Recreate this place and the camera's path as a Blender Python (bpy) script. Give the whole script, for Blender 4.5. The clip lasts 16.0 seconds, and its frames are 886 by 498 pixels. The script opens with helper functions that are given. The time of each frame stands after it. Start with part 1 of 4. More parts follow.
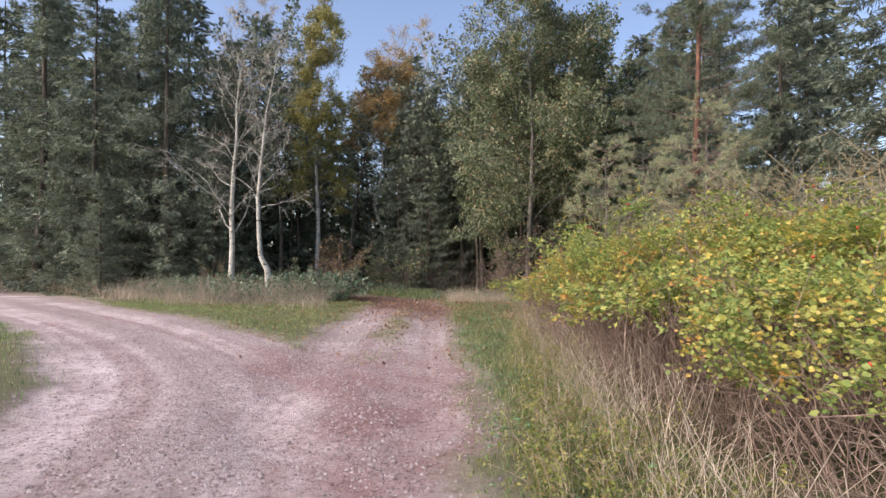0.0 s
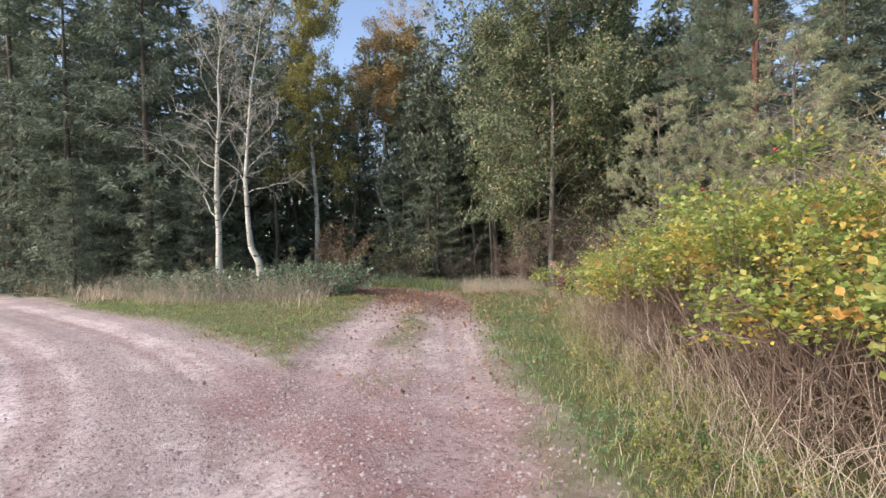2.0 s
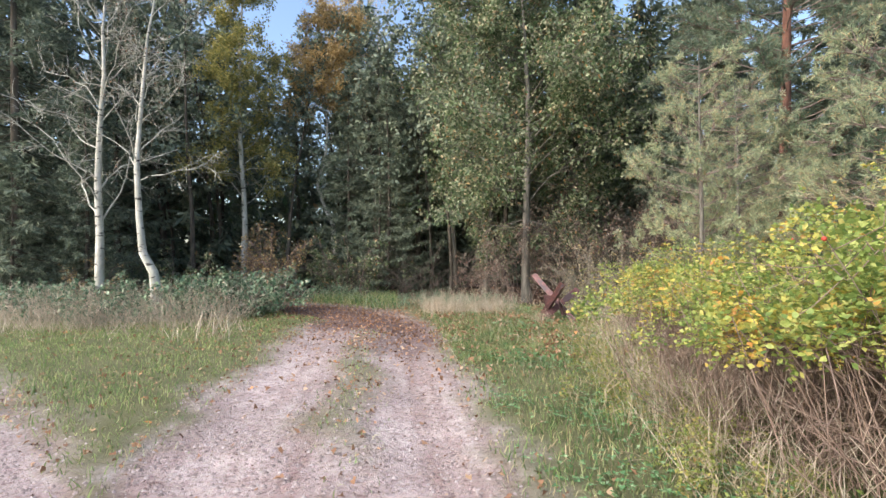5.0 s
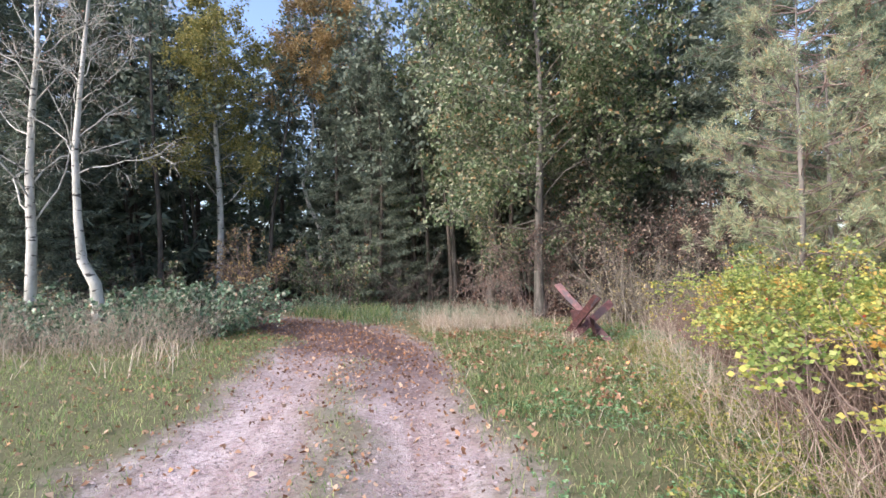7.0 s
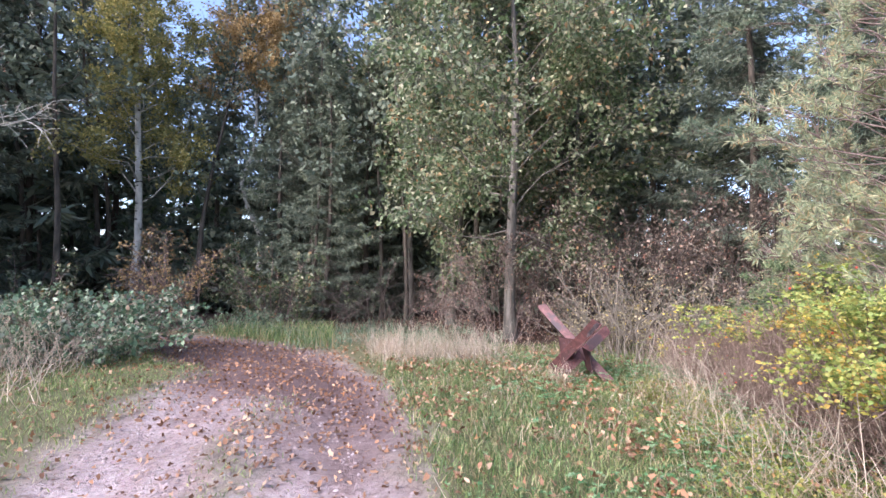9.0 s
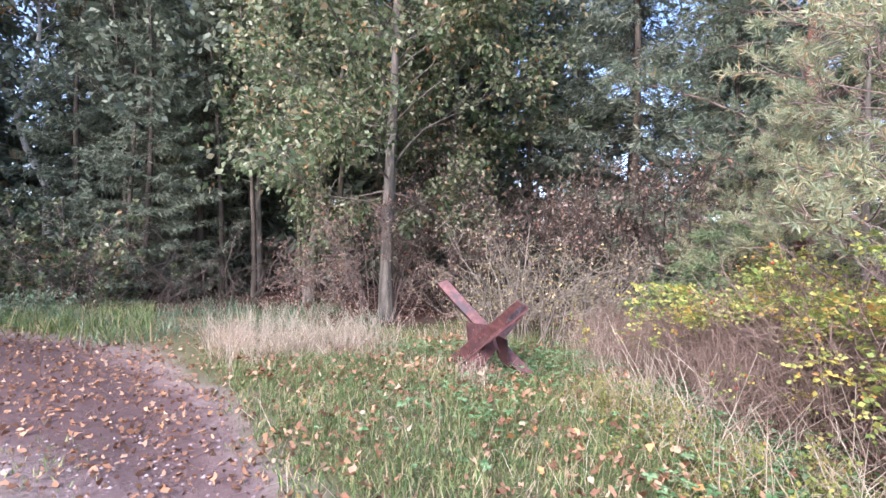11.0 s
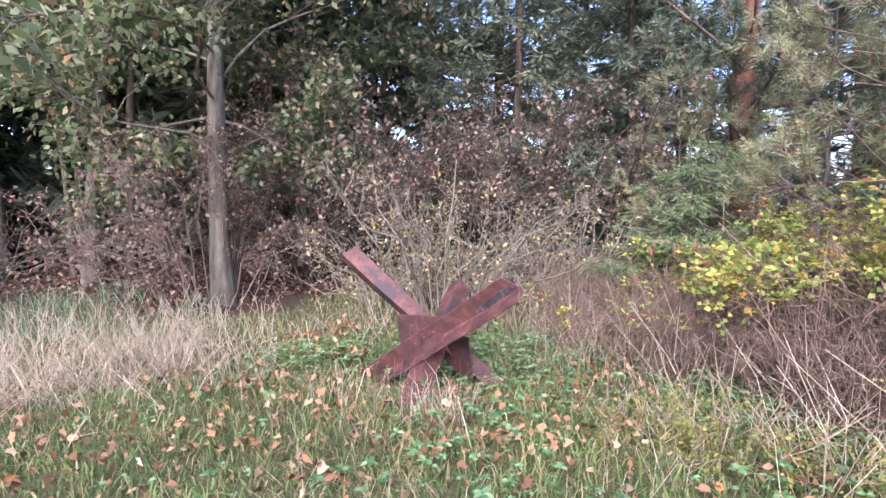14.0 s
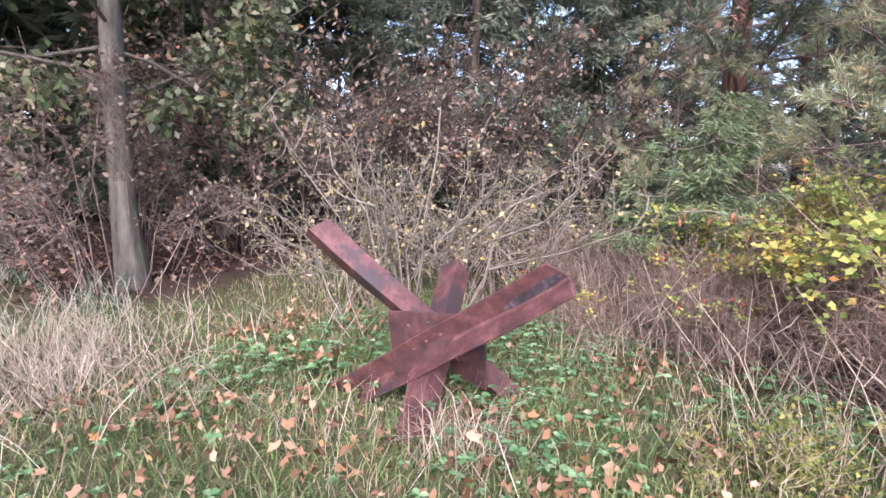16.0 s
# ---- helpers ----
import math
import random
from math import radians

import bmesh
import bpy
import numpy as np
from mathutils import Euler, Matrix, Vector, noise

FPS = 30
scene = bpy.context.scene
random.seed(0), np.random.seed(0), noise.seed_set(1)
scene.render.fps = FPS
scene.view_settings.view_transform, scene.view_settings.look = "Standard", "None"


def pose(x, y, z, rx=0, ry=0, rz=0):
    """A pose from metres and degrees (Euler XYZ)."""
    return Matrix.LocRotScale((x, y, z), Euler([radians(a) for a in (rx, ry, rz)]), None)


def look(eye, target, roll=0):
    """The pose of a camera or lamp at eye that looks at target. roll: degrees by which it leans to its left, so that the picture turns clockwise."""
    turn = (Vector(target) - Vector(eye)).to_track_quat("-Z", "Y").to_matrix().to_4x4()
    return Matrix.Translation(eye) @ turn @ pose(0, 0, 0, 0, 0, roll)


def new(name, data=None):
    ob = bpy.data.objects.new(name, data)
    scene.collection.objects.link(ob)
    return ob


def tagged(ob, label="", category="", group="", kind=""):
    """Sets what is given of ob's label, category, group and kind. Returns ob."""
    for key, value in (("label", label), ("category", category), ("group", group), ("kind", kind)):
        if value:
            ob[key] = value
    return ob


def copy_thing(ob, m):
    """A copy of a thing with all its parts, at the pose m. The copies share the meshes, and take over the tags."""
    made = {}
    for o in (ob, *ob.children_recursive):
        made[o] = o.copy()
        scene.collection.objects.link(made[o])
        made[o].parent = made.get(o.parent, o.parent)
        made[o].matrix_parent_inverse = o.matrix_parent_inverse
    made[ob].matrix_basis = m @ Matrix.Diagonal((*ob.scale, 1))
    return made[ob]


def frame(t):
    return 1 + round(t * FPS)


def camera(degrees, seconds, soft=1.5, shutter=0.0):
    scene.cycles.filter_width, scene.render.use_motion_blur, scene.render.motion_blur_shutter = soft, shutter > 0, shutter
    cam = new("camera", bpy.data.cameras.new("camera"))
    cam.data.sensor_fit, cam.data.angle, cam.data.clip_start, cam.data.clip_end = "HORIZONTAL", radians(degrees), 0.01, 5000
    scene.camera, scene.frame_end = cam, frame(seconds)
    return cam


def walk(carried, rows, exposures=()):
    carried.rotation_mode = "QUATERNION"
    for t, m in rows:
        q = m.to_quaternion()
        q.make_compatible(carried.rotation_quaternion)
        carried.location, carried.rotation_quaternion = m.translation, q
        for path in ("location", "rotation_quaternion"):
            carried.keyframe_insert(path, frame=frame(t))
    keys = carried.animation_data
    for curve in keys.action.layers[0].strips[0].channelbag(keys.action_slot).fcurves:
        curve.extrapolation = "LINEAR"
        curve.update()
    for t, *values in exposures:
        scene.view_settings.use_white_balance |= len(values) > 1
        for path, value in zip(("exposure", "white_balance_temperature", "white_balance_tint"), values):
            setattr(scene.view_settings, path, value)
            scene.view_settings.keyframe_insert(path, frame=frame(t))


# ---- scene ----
cam = camera(82.2, 16.0)
METRES, EYE, TILT, LEAN, TURN = 16.0, 1.5, 0.0, 0.0, 0.0
ROWS = [
    (0.0, 0.0, 0.0, 0.0, -0.01, 1.52, -0.41),
    (0.5, -0.0055, 0.034, 0.0006, 0.12, 1.38, 0.49),
    (1.0, -0.0108, 0.0726, -0.0011, 0.26, 1.54, 1.98),
    (1.5, -0.0186, 0.1075, -0.001, 0.76, 1.06, 1.04),
    (2.0, -0.0246, 0.1437, -0.001, 0.32, 0.02, 1.13),
    (2.5, -0.0238, 0.1802, 0.0004, 0.13, 0.54, 1.26),
    (3.0, -0.0269, 0.2168, 0.0002, -1.47, 0.32, -0.32),
    (3.5, -0.0283, 0.2504, -0.0016, -2.31, 0.34, 0.24),
    (4.0, -0.0337, 0.2876, -0.0004, -3.54, 0.75, 0.37),
    (6.5, -0.0422, 0.4587, 0.0028, -7.21, 0.79, 0.99),
    (7.0, -0.0417, 0.4939, 0.0033, -6.58, 1.39, 0.86),
    (7.5, -0.0348, 0.5279, 0.0004, -7.06, 2.05, -0.04),
    (8.0, -0.0328, 0.5619, -0.0017, -8.22, 2.81, -0.94),
    (10.5, -0.0209, 0.7265, -0.0031, -23.26, 2.45, 0.01),
    (11.0, -0.0208, 0.7574, -0.0032, -28.6, 0.24, -1.24),
    (11.5, -0.0139, 0.7881, -0.0032, -31.76, 0.2, -1.9),
    (12.0, -0.0104, 0.8195, -0.0042, -36.56, -0.47, -2.12),
    (12.5, -0.0012, 0.8462, -0.0059, -39.83, -1.36, -1.68),
    (13.0, 0.0062, 0.8741, -0.0066, -41.52, -2.9, -2.26),
    (13.5, 0.0086, 0.8972, -0.005, -45.7, -3.59, -1.65),
    (14.0, 0.0169, 0.9175, -0.0068, -49.02, -4.7, 0.2),
    (14.5, 0.0231, 0.9349, -0.0074, -51.86, -6.3, -0.58),
    (15.0, 0.0272, 0.9562, -0.0073, -55.09, -6.76, -1.33),
    (15.5, 0.036, 0.9715, -0.009, -56.51, -7.66, -1.7),
    (16.0, 0.0464, 0.9809, -0.0085, -57.36, -8.79, -0.46),
]
walk(cam, [(t, pose(0, 0, EYE, TILT, LEAN, TURN) @ pose(METRES * x, METRES * y, METRES * z, 90 + pitch, roll, yaw)) for t, x, y, z, yaw, pitch, roll in ROWS],
     [(0.0, 0.77, 6600, 20), (4.0, 1.15, 6500, 9), (7.5, 1.34, 6000, 21), (11.0, 1.68, 5750, 26), (16.0, 1.54, 5800, 28)])

# ---- light ----
SUN_AZ, SUN_EL = 240.0, 36.0
world = bpy.data.worlds.new("sky")
scene.world = world
world.use_nodes = True
wn = world.node_tree
sky = wn.nodes.new("ShaderNodeTexSky")
sky.sky_type = "NISHITA"
sky.sun_disc = False
sky.sun_elevation, sky.sun_rotation = radians(SUN_EL), radians(SUN_AZ)
sky.air_density, sky.dust_density = 1.0, 2.0
wn.nodes["Background"].inputs["Strength"].default_value = 0.15
wn.links.new(sky.outputs[0], wn.nodes["Background"].inputs["Color"])
sun = new("sun", bpy.data.lights.new("sun", "SUN"))
sun.data.energy, sun.data.angle, sun.data.color = 2.2, radians(38), (1.0, 0.92, 0.82)
a, e = radians(SUN_AZ), radians(SUN_EL)
sun.matrix_basis = look((0, 0, 0), (-math.sin(a) * math.cos(e), -math.cos(a) * math.cos(e), -math.sin(e)))
sun.location = (-20, -25, 30)

rng = np.random.default_rng(11)


# ---- materials ----
def nodes_of(name):
    m = bpy.data.materials.new(name)
    m.use_nodes = True
    t = m.node_tree
    return m, t, t.nodes["Principled BSDF"]


def ramp(t, fac, stops, constant=False):
    r = t.nodes.new("ShaderNodeValToRGB")
    el = r.color_ramp.elements
    while len(el) < len(stops):
        el.new(0.5)
    for k, (p, c) in enumerate(stops):
        el[k].position = p
        el[k].color = (*c, 1)
    if constant:
        r.color_ramp.interpolation = "CONSTANT"
    t.links.new(fac, r.inputs[0])
    return r.outputs[0]


def noise_at(t, scale, detail=4.0, rough=0.6, stretch=None):
    n = t.nodes.new("ShaderNodeTexNoise")
    n.inputs["Scale"].default_value, n.inputs["Detail"].default_value, n.inputs["Roughness"].default_value = scale, detail, rough
    co = t.nodes.new("ShaderNodeTexCoord")
    if stretch:
        mp = t.nodes.new("ShaderNodeMapping")
        mp.inputs["Scale"].default_value = stretch
        t.links.new(co.outputs["Object"], mp.inputs[0])
        t.links.new(mp.outputs[0], n.inputs["Vector"])
    else:
        t.links.new(co.outputs["Object"], n.inputs["Vector"])
    return n.outputs["Fac"]


def mix(t, fac, c1, c2, mode="MIX"):
    m = t.nodes.new("ShaderNodeMix")
    m.data_type, m.blend_type = "RGBA", mode
    for sock, v in ((m.inputs[0], fac), (m.inputs[6], c1), (m.inputs[7], c2)):
        if hasattr(v, "is_output"):
            t.links.new(v, sock)
        elif isinstance(v, (int, float)):
            sock.default_value = v
        else:
            sock.default_value = (*v, 1)
    return m.outputs[2]


def add_bump(t, bsdf, fac, strength, dist):
    b = t.nodes.new("ShaderNodeBump")
    b.inputs["Strength"].default_value, b.inputs["Distance"].default_value = strength, dist
    t.links.new(fac, b.inputs["Height"])
    t.links.new(b.outputs[0], bsdf.inputs["Normal"])


def leaf_mat(name, stops, trans=0.35, rough=0.55, patch=1.2, dull=0.75):
    """Leaves, needles and blades: one tone a leaf, clumps that differ, some light through."""
    m, t, b = nodes_of(name)
    geo = t.nodes.new("ShaderNodeNewGeometry")
    c = ramp(t, geo.outputs["Random Per Island"], stops)
    n = noise_at(t, patch, 3)
    shade = ramp(t, n, [(0.3, (dull, dull, dull * 0.96)), (0.7, (1.15, 1.12, 1.0))])
    c = mix(t, 1.0, c, shade, "MULTIPLY")
    t.links.new(c, b.inputs["Base Color"])
    b.inputs["Roughness"].default_value = rough
    b.inputs["Specular IOR Level"].default_value = 0.35
    tr = t.nodes.new("ShaderNodeBsdfTranslucent")
    t.links.new(c, tr.inputs[0])
    ms = t.nodes.new("ShaderNodeMixShader")
    ms.inputs[0].default_value = trans
    t.links.new(b.outputs[0], ms.inputs[1])
    t.links.new(tr.outputs[0], ms.inputs[2])
    t.links.new(ms.outputs[0], t.nodes["Material Output"].inputs[0])
    return m


def bark_mat(name, dark, light, scale=7.0, stretch=(1, 1, 0.25), bump=0.6, spots=None, cut=0.62):
    m, t, b = nodes_of(name)
    n = noise_at(t, scale, 6, 0.65, stretch)
    c = ramp(t, n, [(0.35, dark), (0.65, light)])
    if spots:
        n2 = noise_at(t, scale * 0.9, 3, 0.5, (1, 1, 2.4))
        f = ramp(t, n2, [(cut, (0, 0, 0)), (cut + 0.06, (1, 1, 1))])
        c = mix(t, f, c, spots)
    n3 = noise_at(t, 1.3, 3)
    c = mix(t, 1.0, c, ramp(t, n3, [(0.3, (0.75, 0.78, 0.72)), (0.7, (1.1, 1.08, 1.05))]), "MULTIPLY")
    t.links.new(c, b.inputs["Base Color"])
    b.inputs["Roughness"].default_value = 0.9
    add_bump(t, b, n, bump, 0.02)
    return m


def rose_material():
    """Rose leaves: green shoots, yellowing and orange ones in patches, one tone a leaf."""
    m, t, b = nodes_of("rose leaves")
    geo = t.nodes.new("ShaderNodeNewGeometry")
    rnd = geo.outputs["Random Per Island"]
    green = ramp(t, rnd, [(0, (0.15, 0.24, 0.07)), (0.5, (0.31, 0.40, 0.11)), (0.85, (0.48, 0.52, 0.17)), (1, (0.62, 0.56, 0.17))])
    gold = ramp(t, rnd, [(0, (0.36, 0.38, 0.10)), (0.45, (0.60, 0.54, 0.13)), (0.8, (0.82, 0.62, 0.13)), (0.94, (0.72, 0.36, 0.09)), (1, (0.45, 0.15, 0.08))])
    c = mix(t, ramp(t, noise_at(t, 1.9, 3, 0.55), [(0.50, (0, 0, 0)), (0.64, (1, 1, 1))]), green, gold)
    c = mix(t, ramp(t, noise_at(t, 2.7, 2), [(0.60, (0, 0, 0)), (0.68, (0.75, 0.75, 0.75))]), c, (0.70, 0.33, 0.09))
    c = mix(t, 1.0, c, ramp(t, noise_at(t, 90, 3), [(0.3, (0.78, 0.78, 0.72)), (0.7, (1.1, 1.1, 1.05))]), "MULTIPLY")
    t.links.new(c, b.inputs["Base Color"])
    b.inputs["Roughness"].default_value = 0.5
    b.inputs["Specular IOR Level"].default_value = 0.35
    tr = t.nodes.new("ShaderNodeBsdfTranslucent")
    t.links.new(c, tr.inputs[0])
    ms = t.nodes.new("ShaderNodeMixShader")
    ms.inputs[0].default_value = 0.4
    t.links.new(b.outputs[0], ms.inputs[1])
    t.links.new(tr.outputs[0], ms.inputs[2])
    t.links.new(ms.outputs[0], t.nodes["Material Output"].inputs[0])
    return m


BARK_BIRCH = bark_mat("birch bark", (0.34, 0.33, 0.29), (0.62, 0.60, 0.55), 5, (1, 1, 0.5), 0.4, (0.06, 0.055, 0.05), 0.6)
BARK_GREY = bark_mat("grey bark", (0.075, 0.068, 0.058), (0.25, 0.225, 0.195), 9, (1, 1, 0.2), 0.9)
BARK_DARK = bark_mat("dark bark", (0.05, 0.042, 0.035), (0.15, 0.125, 0.10))
BARK_PINE = bark_mat("orange pine bark", (0.09, 0.045, 0.035), (0.26, 0.125, 0.088), 6, (1, 1, 0.4), 0.9)
TWIG_GREY = bark_mat("grey twigs", (0.17, 0.145, 0.12), (0.36, 0.32, 0.27), 12)
TWIG_BROWN = bark_mat("brown twigs", (0.14, 0.10, 0.09), (0.33, 0.25, 0.225), 12)
# brown twigs again, with the canopy's shade put into their colour
TWIG_SHADED = bark_mat("brown twigs darkened for shade", (0.05, 0.04, 0.035), (0.14, 0.11, 0.095), 12)
TWIG_PALE = bark_mat("bleached stems", (0.36, 0.29, 0.22), (0.62, 0.54, 0.45), 12)
TWIG_ROSE = bark_mat("purple-brown canes", (0.15, 0.10, 0.085), (0.38, 0.28, 0.23), 12)
TWIG_TAN = bark_mat("dry tan twigs", (0.27, 0.21, 0.13), (0.50, 0.42, 0.29), 12)

SPRUCE = leaf_mat("spruce needles", [(0, (0.11, 0.15, 0.12)), (0.5, (0.19, 0.245, 0.19)), (1, (0.33, 0.37, 0.28))], 0.25, 0.55, 0.5, 0.62)
YOUNG = leaf_mat("fresh spruce needles", [(0, (0.10, 0.17, 0.09)), (0.6, (0.18, 0.26, 0.14)), (1, (0.30, 0.34, 0.18))], 0.2, 0.55, 1.5)
DARKPINE = leaf_mat("blue-green pine needles", [(0, (0.10, 0.155, 0.11)), (0.6, (0.19, 0.26, 0.19)), (0.93, (0.30, 0.35, 0.24)), (1, (0.40, 0.24, 0.12))], 0.22, 0.5, 0.8, 0.7)
PINE = leaf_mat("pine needles", [(0, (0.26, 0.34, 0.22)), (0.6, (0.43, 0.49, 0.32)), (0.86, (0.58, 0.57, 0.38)), (1, (0.56, 0.33, 0.16))], 0.32, 0.5, 1.0, 0.75)
# the pale upper stops paint in the highlights of sunlit oak leaves
OAK = leaf_mat("oak leaves", [(0, (0.075, 0.13, 0.06)), (0.4, (0.16, 0.225, 0.11)), (0.7, (0.35, 0.41, 0.27)), (0.92, (0.53, 0.52, 0.36)), (1, (0.50, 0.27, 0.12))], 0.38, 0.38, 0.8, 0.6)
GOLD = leaf_mat("golden birch leaves", [(0, (0.19, 0.21, 0.08)), (0.5, (0.37, 0.36, 0.14)), (1, (0.58, 0.50, 0.20))], 0.4, 0.5, 0.6)
RUST = leaf_mat("rust autumn leaves", [(0, (0.33, 0.23, 0.11)), (0.5, (0.52, 0.37, 0.18)), (1, (0.70, 0.54, 0.29))], 0.4, 0.55, 0.6)
ROSE = rose_material()
BRAMBLE = leaf_mat("bramble leaves", [(0, (0.08, 0.14, 0.09)), (0.5, (0.18, 0.30, 0.19)), (0.78, (0.34, 0.45, 0.32)), (0.9, (0.50, 0.52, 0.42)), (1, (0.38, 0.27, 0.20))], 0.25, 0.4, 1.5, 0.55)
WITHERED = leaf_mat("withered pale leaves", [(0, (0.13, 0.095, 0.08)), (0.5, (0.25, 0.195, 0.16)), (0.82, (0.42, 0.37, 0.31)), (1, (0.42, 0.19, 0.13))], 0.3, 0.6, 1.5)
PALELEAF = leaf_mat("pale yellow leaves", [(0, (0.22, 0.21, 0.11)), (0.5, (0.42, 0.36, 0.22)), (0.85, (0.58, 0.51, 0.36)), (1, (0.62, 0.47, 0.08))], 0.35, 0.55, 1.5)
GRASS = leaf_mat("green grass", [(0, (0.07, 0.14, 0.05)), (0.4, (0.17, 0.27, 0.10)), (0.7, (0.33, 0.40, 0.18)), (0.86, (0.50, 0.46, 0.27)), (1, (0.46, 0.36, 0.24))], 0.35, 0.5, 1.4, 0.7)
LAWN = leaf_mat("short pale grass", [(0, (0.11, 0.20, 0.07)), (0.5, (0.27, 0.38, 0.14)), (0.85, (0.45, 0.50, 0.23)), (1, (0.54, 0.46, 0.30))], 0.35, 0.5, 1.5, 0.6)
DRYGRASS = leaf_mat("dry grass", [(0, (0.34, 0.27, 0.21)), (0.5, (0.56, 0.47, 0.38)), (1, (0.75, 0.68, 0.59))], 0.35, 0.65, 0.8, 0.8)
WEED = leaf_mat("weed leaves", [(0, (0.12, 0.17, 0.05)), (0.6, (0.27, 0.32, 0.09)), (0.9, (0.45, 0.42, 0.14)), (1, (0.40, 0.25, 0.12))], 0.35, 0.55, 2.0)
HERB = leaf_mat("herb leaves", [(0, (0.08, 0.19, 0.08)), (0.6, (0.19, 0.37, 0.17)), (1, (0.36, 0.49, 0.30))], 0.3, 0.5, 1.5)
LITTER = leaf_mat("fallen leaves", [(0, (0.17, 0.09, 0.06)), (0.4, (0.34, 0.185, 0.11)), (0.75, (0.47, 0.29, 0.19)), (0.93, (0.56, 0.42, 0.31)), (1, (0.58, 0.26, 0.09))], 0.2, 0.65, 2.0, 0.75)
FLECK = leaf_mat("dark leaf scraps", [(0, (0.09, 0.05, 0.04)), (0.7, (0.22, 0.135, 0.11)), (1, (0.46, 0.33, 0.26))], 0.1, 0.7)
CONE = bark_mat("spruce cone", (0.24, 0.085, 0.055), (0.40, 0.16, 0.10), 40, (1, 1, 1))
HIPRED = leaf_mat("red rose hips", [(0, (0.45, 0.04, 0.03)), (1, (0.60, 0.10, 0.06))], 0.0, 0.35)


def pebble_material():
    m, t, b = nodes_of("pebbles")
    geo = t.nodes.new("ShaderNodeNewGeometry")
    c = ramp(t, geo.outputs["Random Per Island"], [(0, (0.08, 0.06, 0.055)), (0.35, (0.24, 0.18, 0.17)), (0.8, (0.44, 0.37, 0.35)), (1, (0.50, 0.45, 0.43))])
    t.links.new(mix(t, 0.35, c, ramp(t, noise_at(t, 60), [(0.3, (0.2, 0.15, 0.14)), (0.7, (0.5, 0.42, 0.4))])), b.inputs["Base Color"])
    b.inputs["Roughness"].default_value = 0.85
    return m


def ground_material():
    """Soil, grass roots, gravel and mud, told apart by the 'gravel', 'mud' and 'forest' layers of the sheet."""
    m, t, b = nodes_of("ground")

    def layer(name):
        at = t.nodes.new("ShaderNodeAttribute")
        at.attribute_name = name
        return at.outputs["Fac"]

    fine, mid, big = noise_at(t, 45, 8, 0.75), noise_at(t, 6, 6, 0.7), noise_at(t, 0.9, 4)
    vor = t.nodes.new("ShaderNodeTexVoronoi")
    vor.inputs["Scale"].default_value = 55
    co = t.nodes.new("ShaderNodeTexCoord")
    t.links.new(co.outputs["Object"], vor.inputs["Vector"])
    turf = mix(t, mid, (0.07, 0.09, 0.035), (0.19, 0.18, 0.09))
    turf = mix(t, ramp(t, fine, [(0.4, (0, 0, 0)), (0.75, (1, 1, 1))]), turf, (0.19, 0.17, 0.09))
    # leaf litter, its colour darkened to hold the trunks' shadows
    litter = mix(t, fine, (0.03, 0.021, 0.017), (0.12, 0.078, 0.056))
    sand = mix(t, ramp(t, big, [(0.35, (0, 0, 0)), (0.65, (1, 1, 1))]), (0.52, 0.43, 0.415), (0.70, 0.62, 0.605))
    sand = mix(t, ramp(t, mid, [(0.42, (0, 0, 0)), (0.70, (0.75, 0.75, 0.75))]), sand, (0.30, 0.205, 0.185))
    stones = mix(t, 0.72, vor.outputs["Color"], (0.5, 0.45, 0.43))
    stones = mix(t, 1.0, stones, (0.62, 0.52, 0.48), "MULTIPLY")
    stonemask = ramp(t, fine, [(0.46, (0, 0, 0)), (0.56, (1, 1, 1))])
    clod = noise_at(t, 17, 5, 0.7)
    sand = mix(t, 1.0, sand, ramp(t, layer("streak"), [(0.15, (0.70, 0.62, 0.60)), (0.55, (1, 1, 1)), (0.9, (1.12, 1.12, 1.13))]), "MULTIPLY")
    weak = mix(t, 1.0, stonemask, (0.22, 0.22, 0.22), "MULTIPLY")
    gravel = mix(t, mix(t, layer("coarse"), weak, stonemask), sand, stones)
    # coarse gravel: the dark tone paints shadows between stones
    gravel = mix(t, mix(t, 0.55, (0, 0, 0), layer("coarse")), gravel, mix(t, ramp(t, fine, [(0.3, (0, 0, 0)), (0.7, (1, 1, 1))]), (0.10, 0.07, 0.065), (0.46, 0.38, 0.355)))
    gravel = mix(t, layer("red"), gravel, mix(t, ramp(t, fine, [(0.32, (0, 0, 0)), (0.68, (1, 1, 1))]), (0.10, 0.045, 0.04), (0.44, 0.27, 0.245)))
    gravel = mix(t, 1.0, gravel, ramp(t, clod, [(0.36, (0.55, 0.5, 0.49)), (0.47, (1, 1, 1)), (0.66, (1.15, 1.14, 1.13))]), "MULTIPLY")
    mud = mix(t, clod, (0.075, 0.047, 0.043), (0.215, 0.15, 0.14))
    base = mix(t, layer("forest"), turf, litter)
    base = mix(t, layer("gravel"), base, gravel)
    base = mix(t, layer("mud"), base, mud)
    t.links.new(base, b.inputs["Base Color"])
    t.links.new(ramp(t, layer("mud"), [(0, (0.93, 0.93, 0.93)), (1, (0.6, 0.6, 0.6))]), b.inputs["Roughness"])
    b.inputs["Specular IOR Level"].default_value = 0.3
    hm = mix(t, 0.5, fine, clod)
    add_bump(t, b, hm, 0.9, 0.04)
    return m


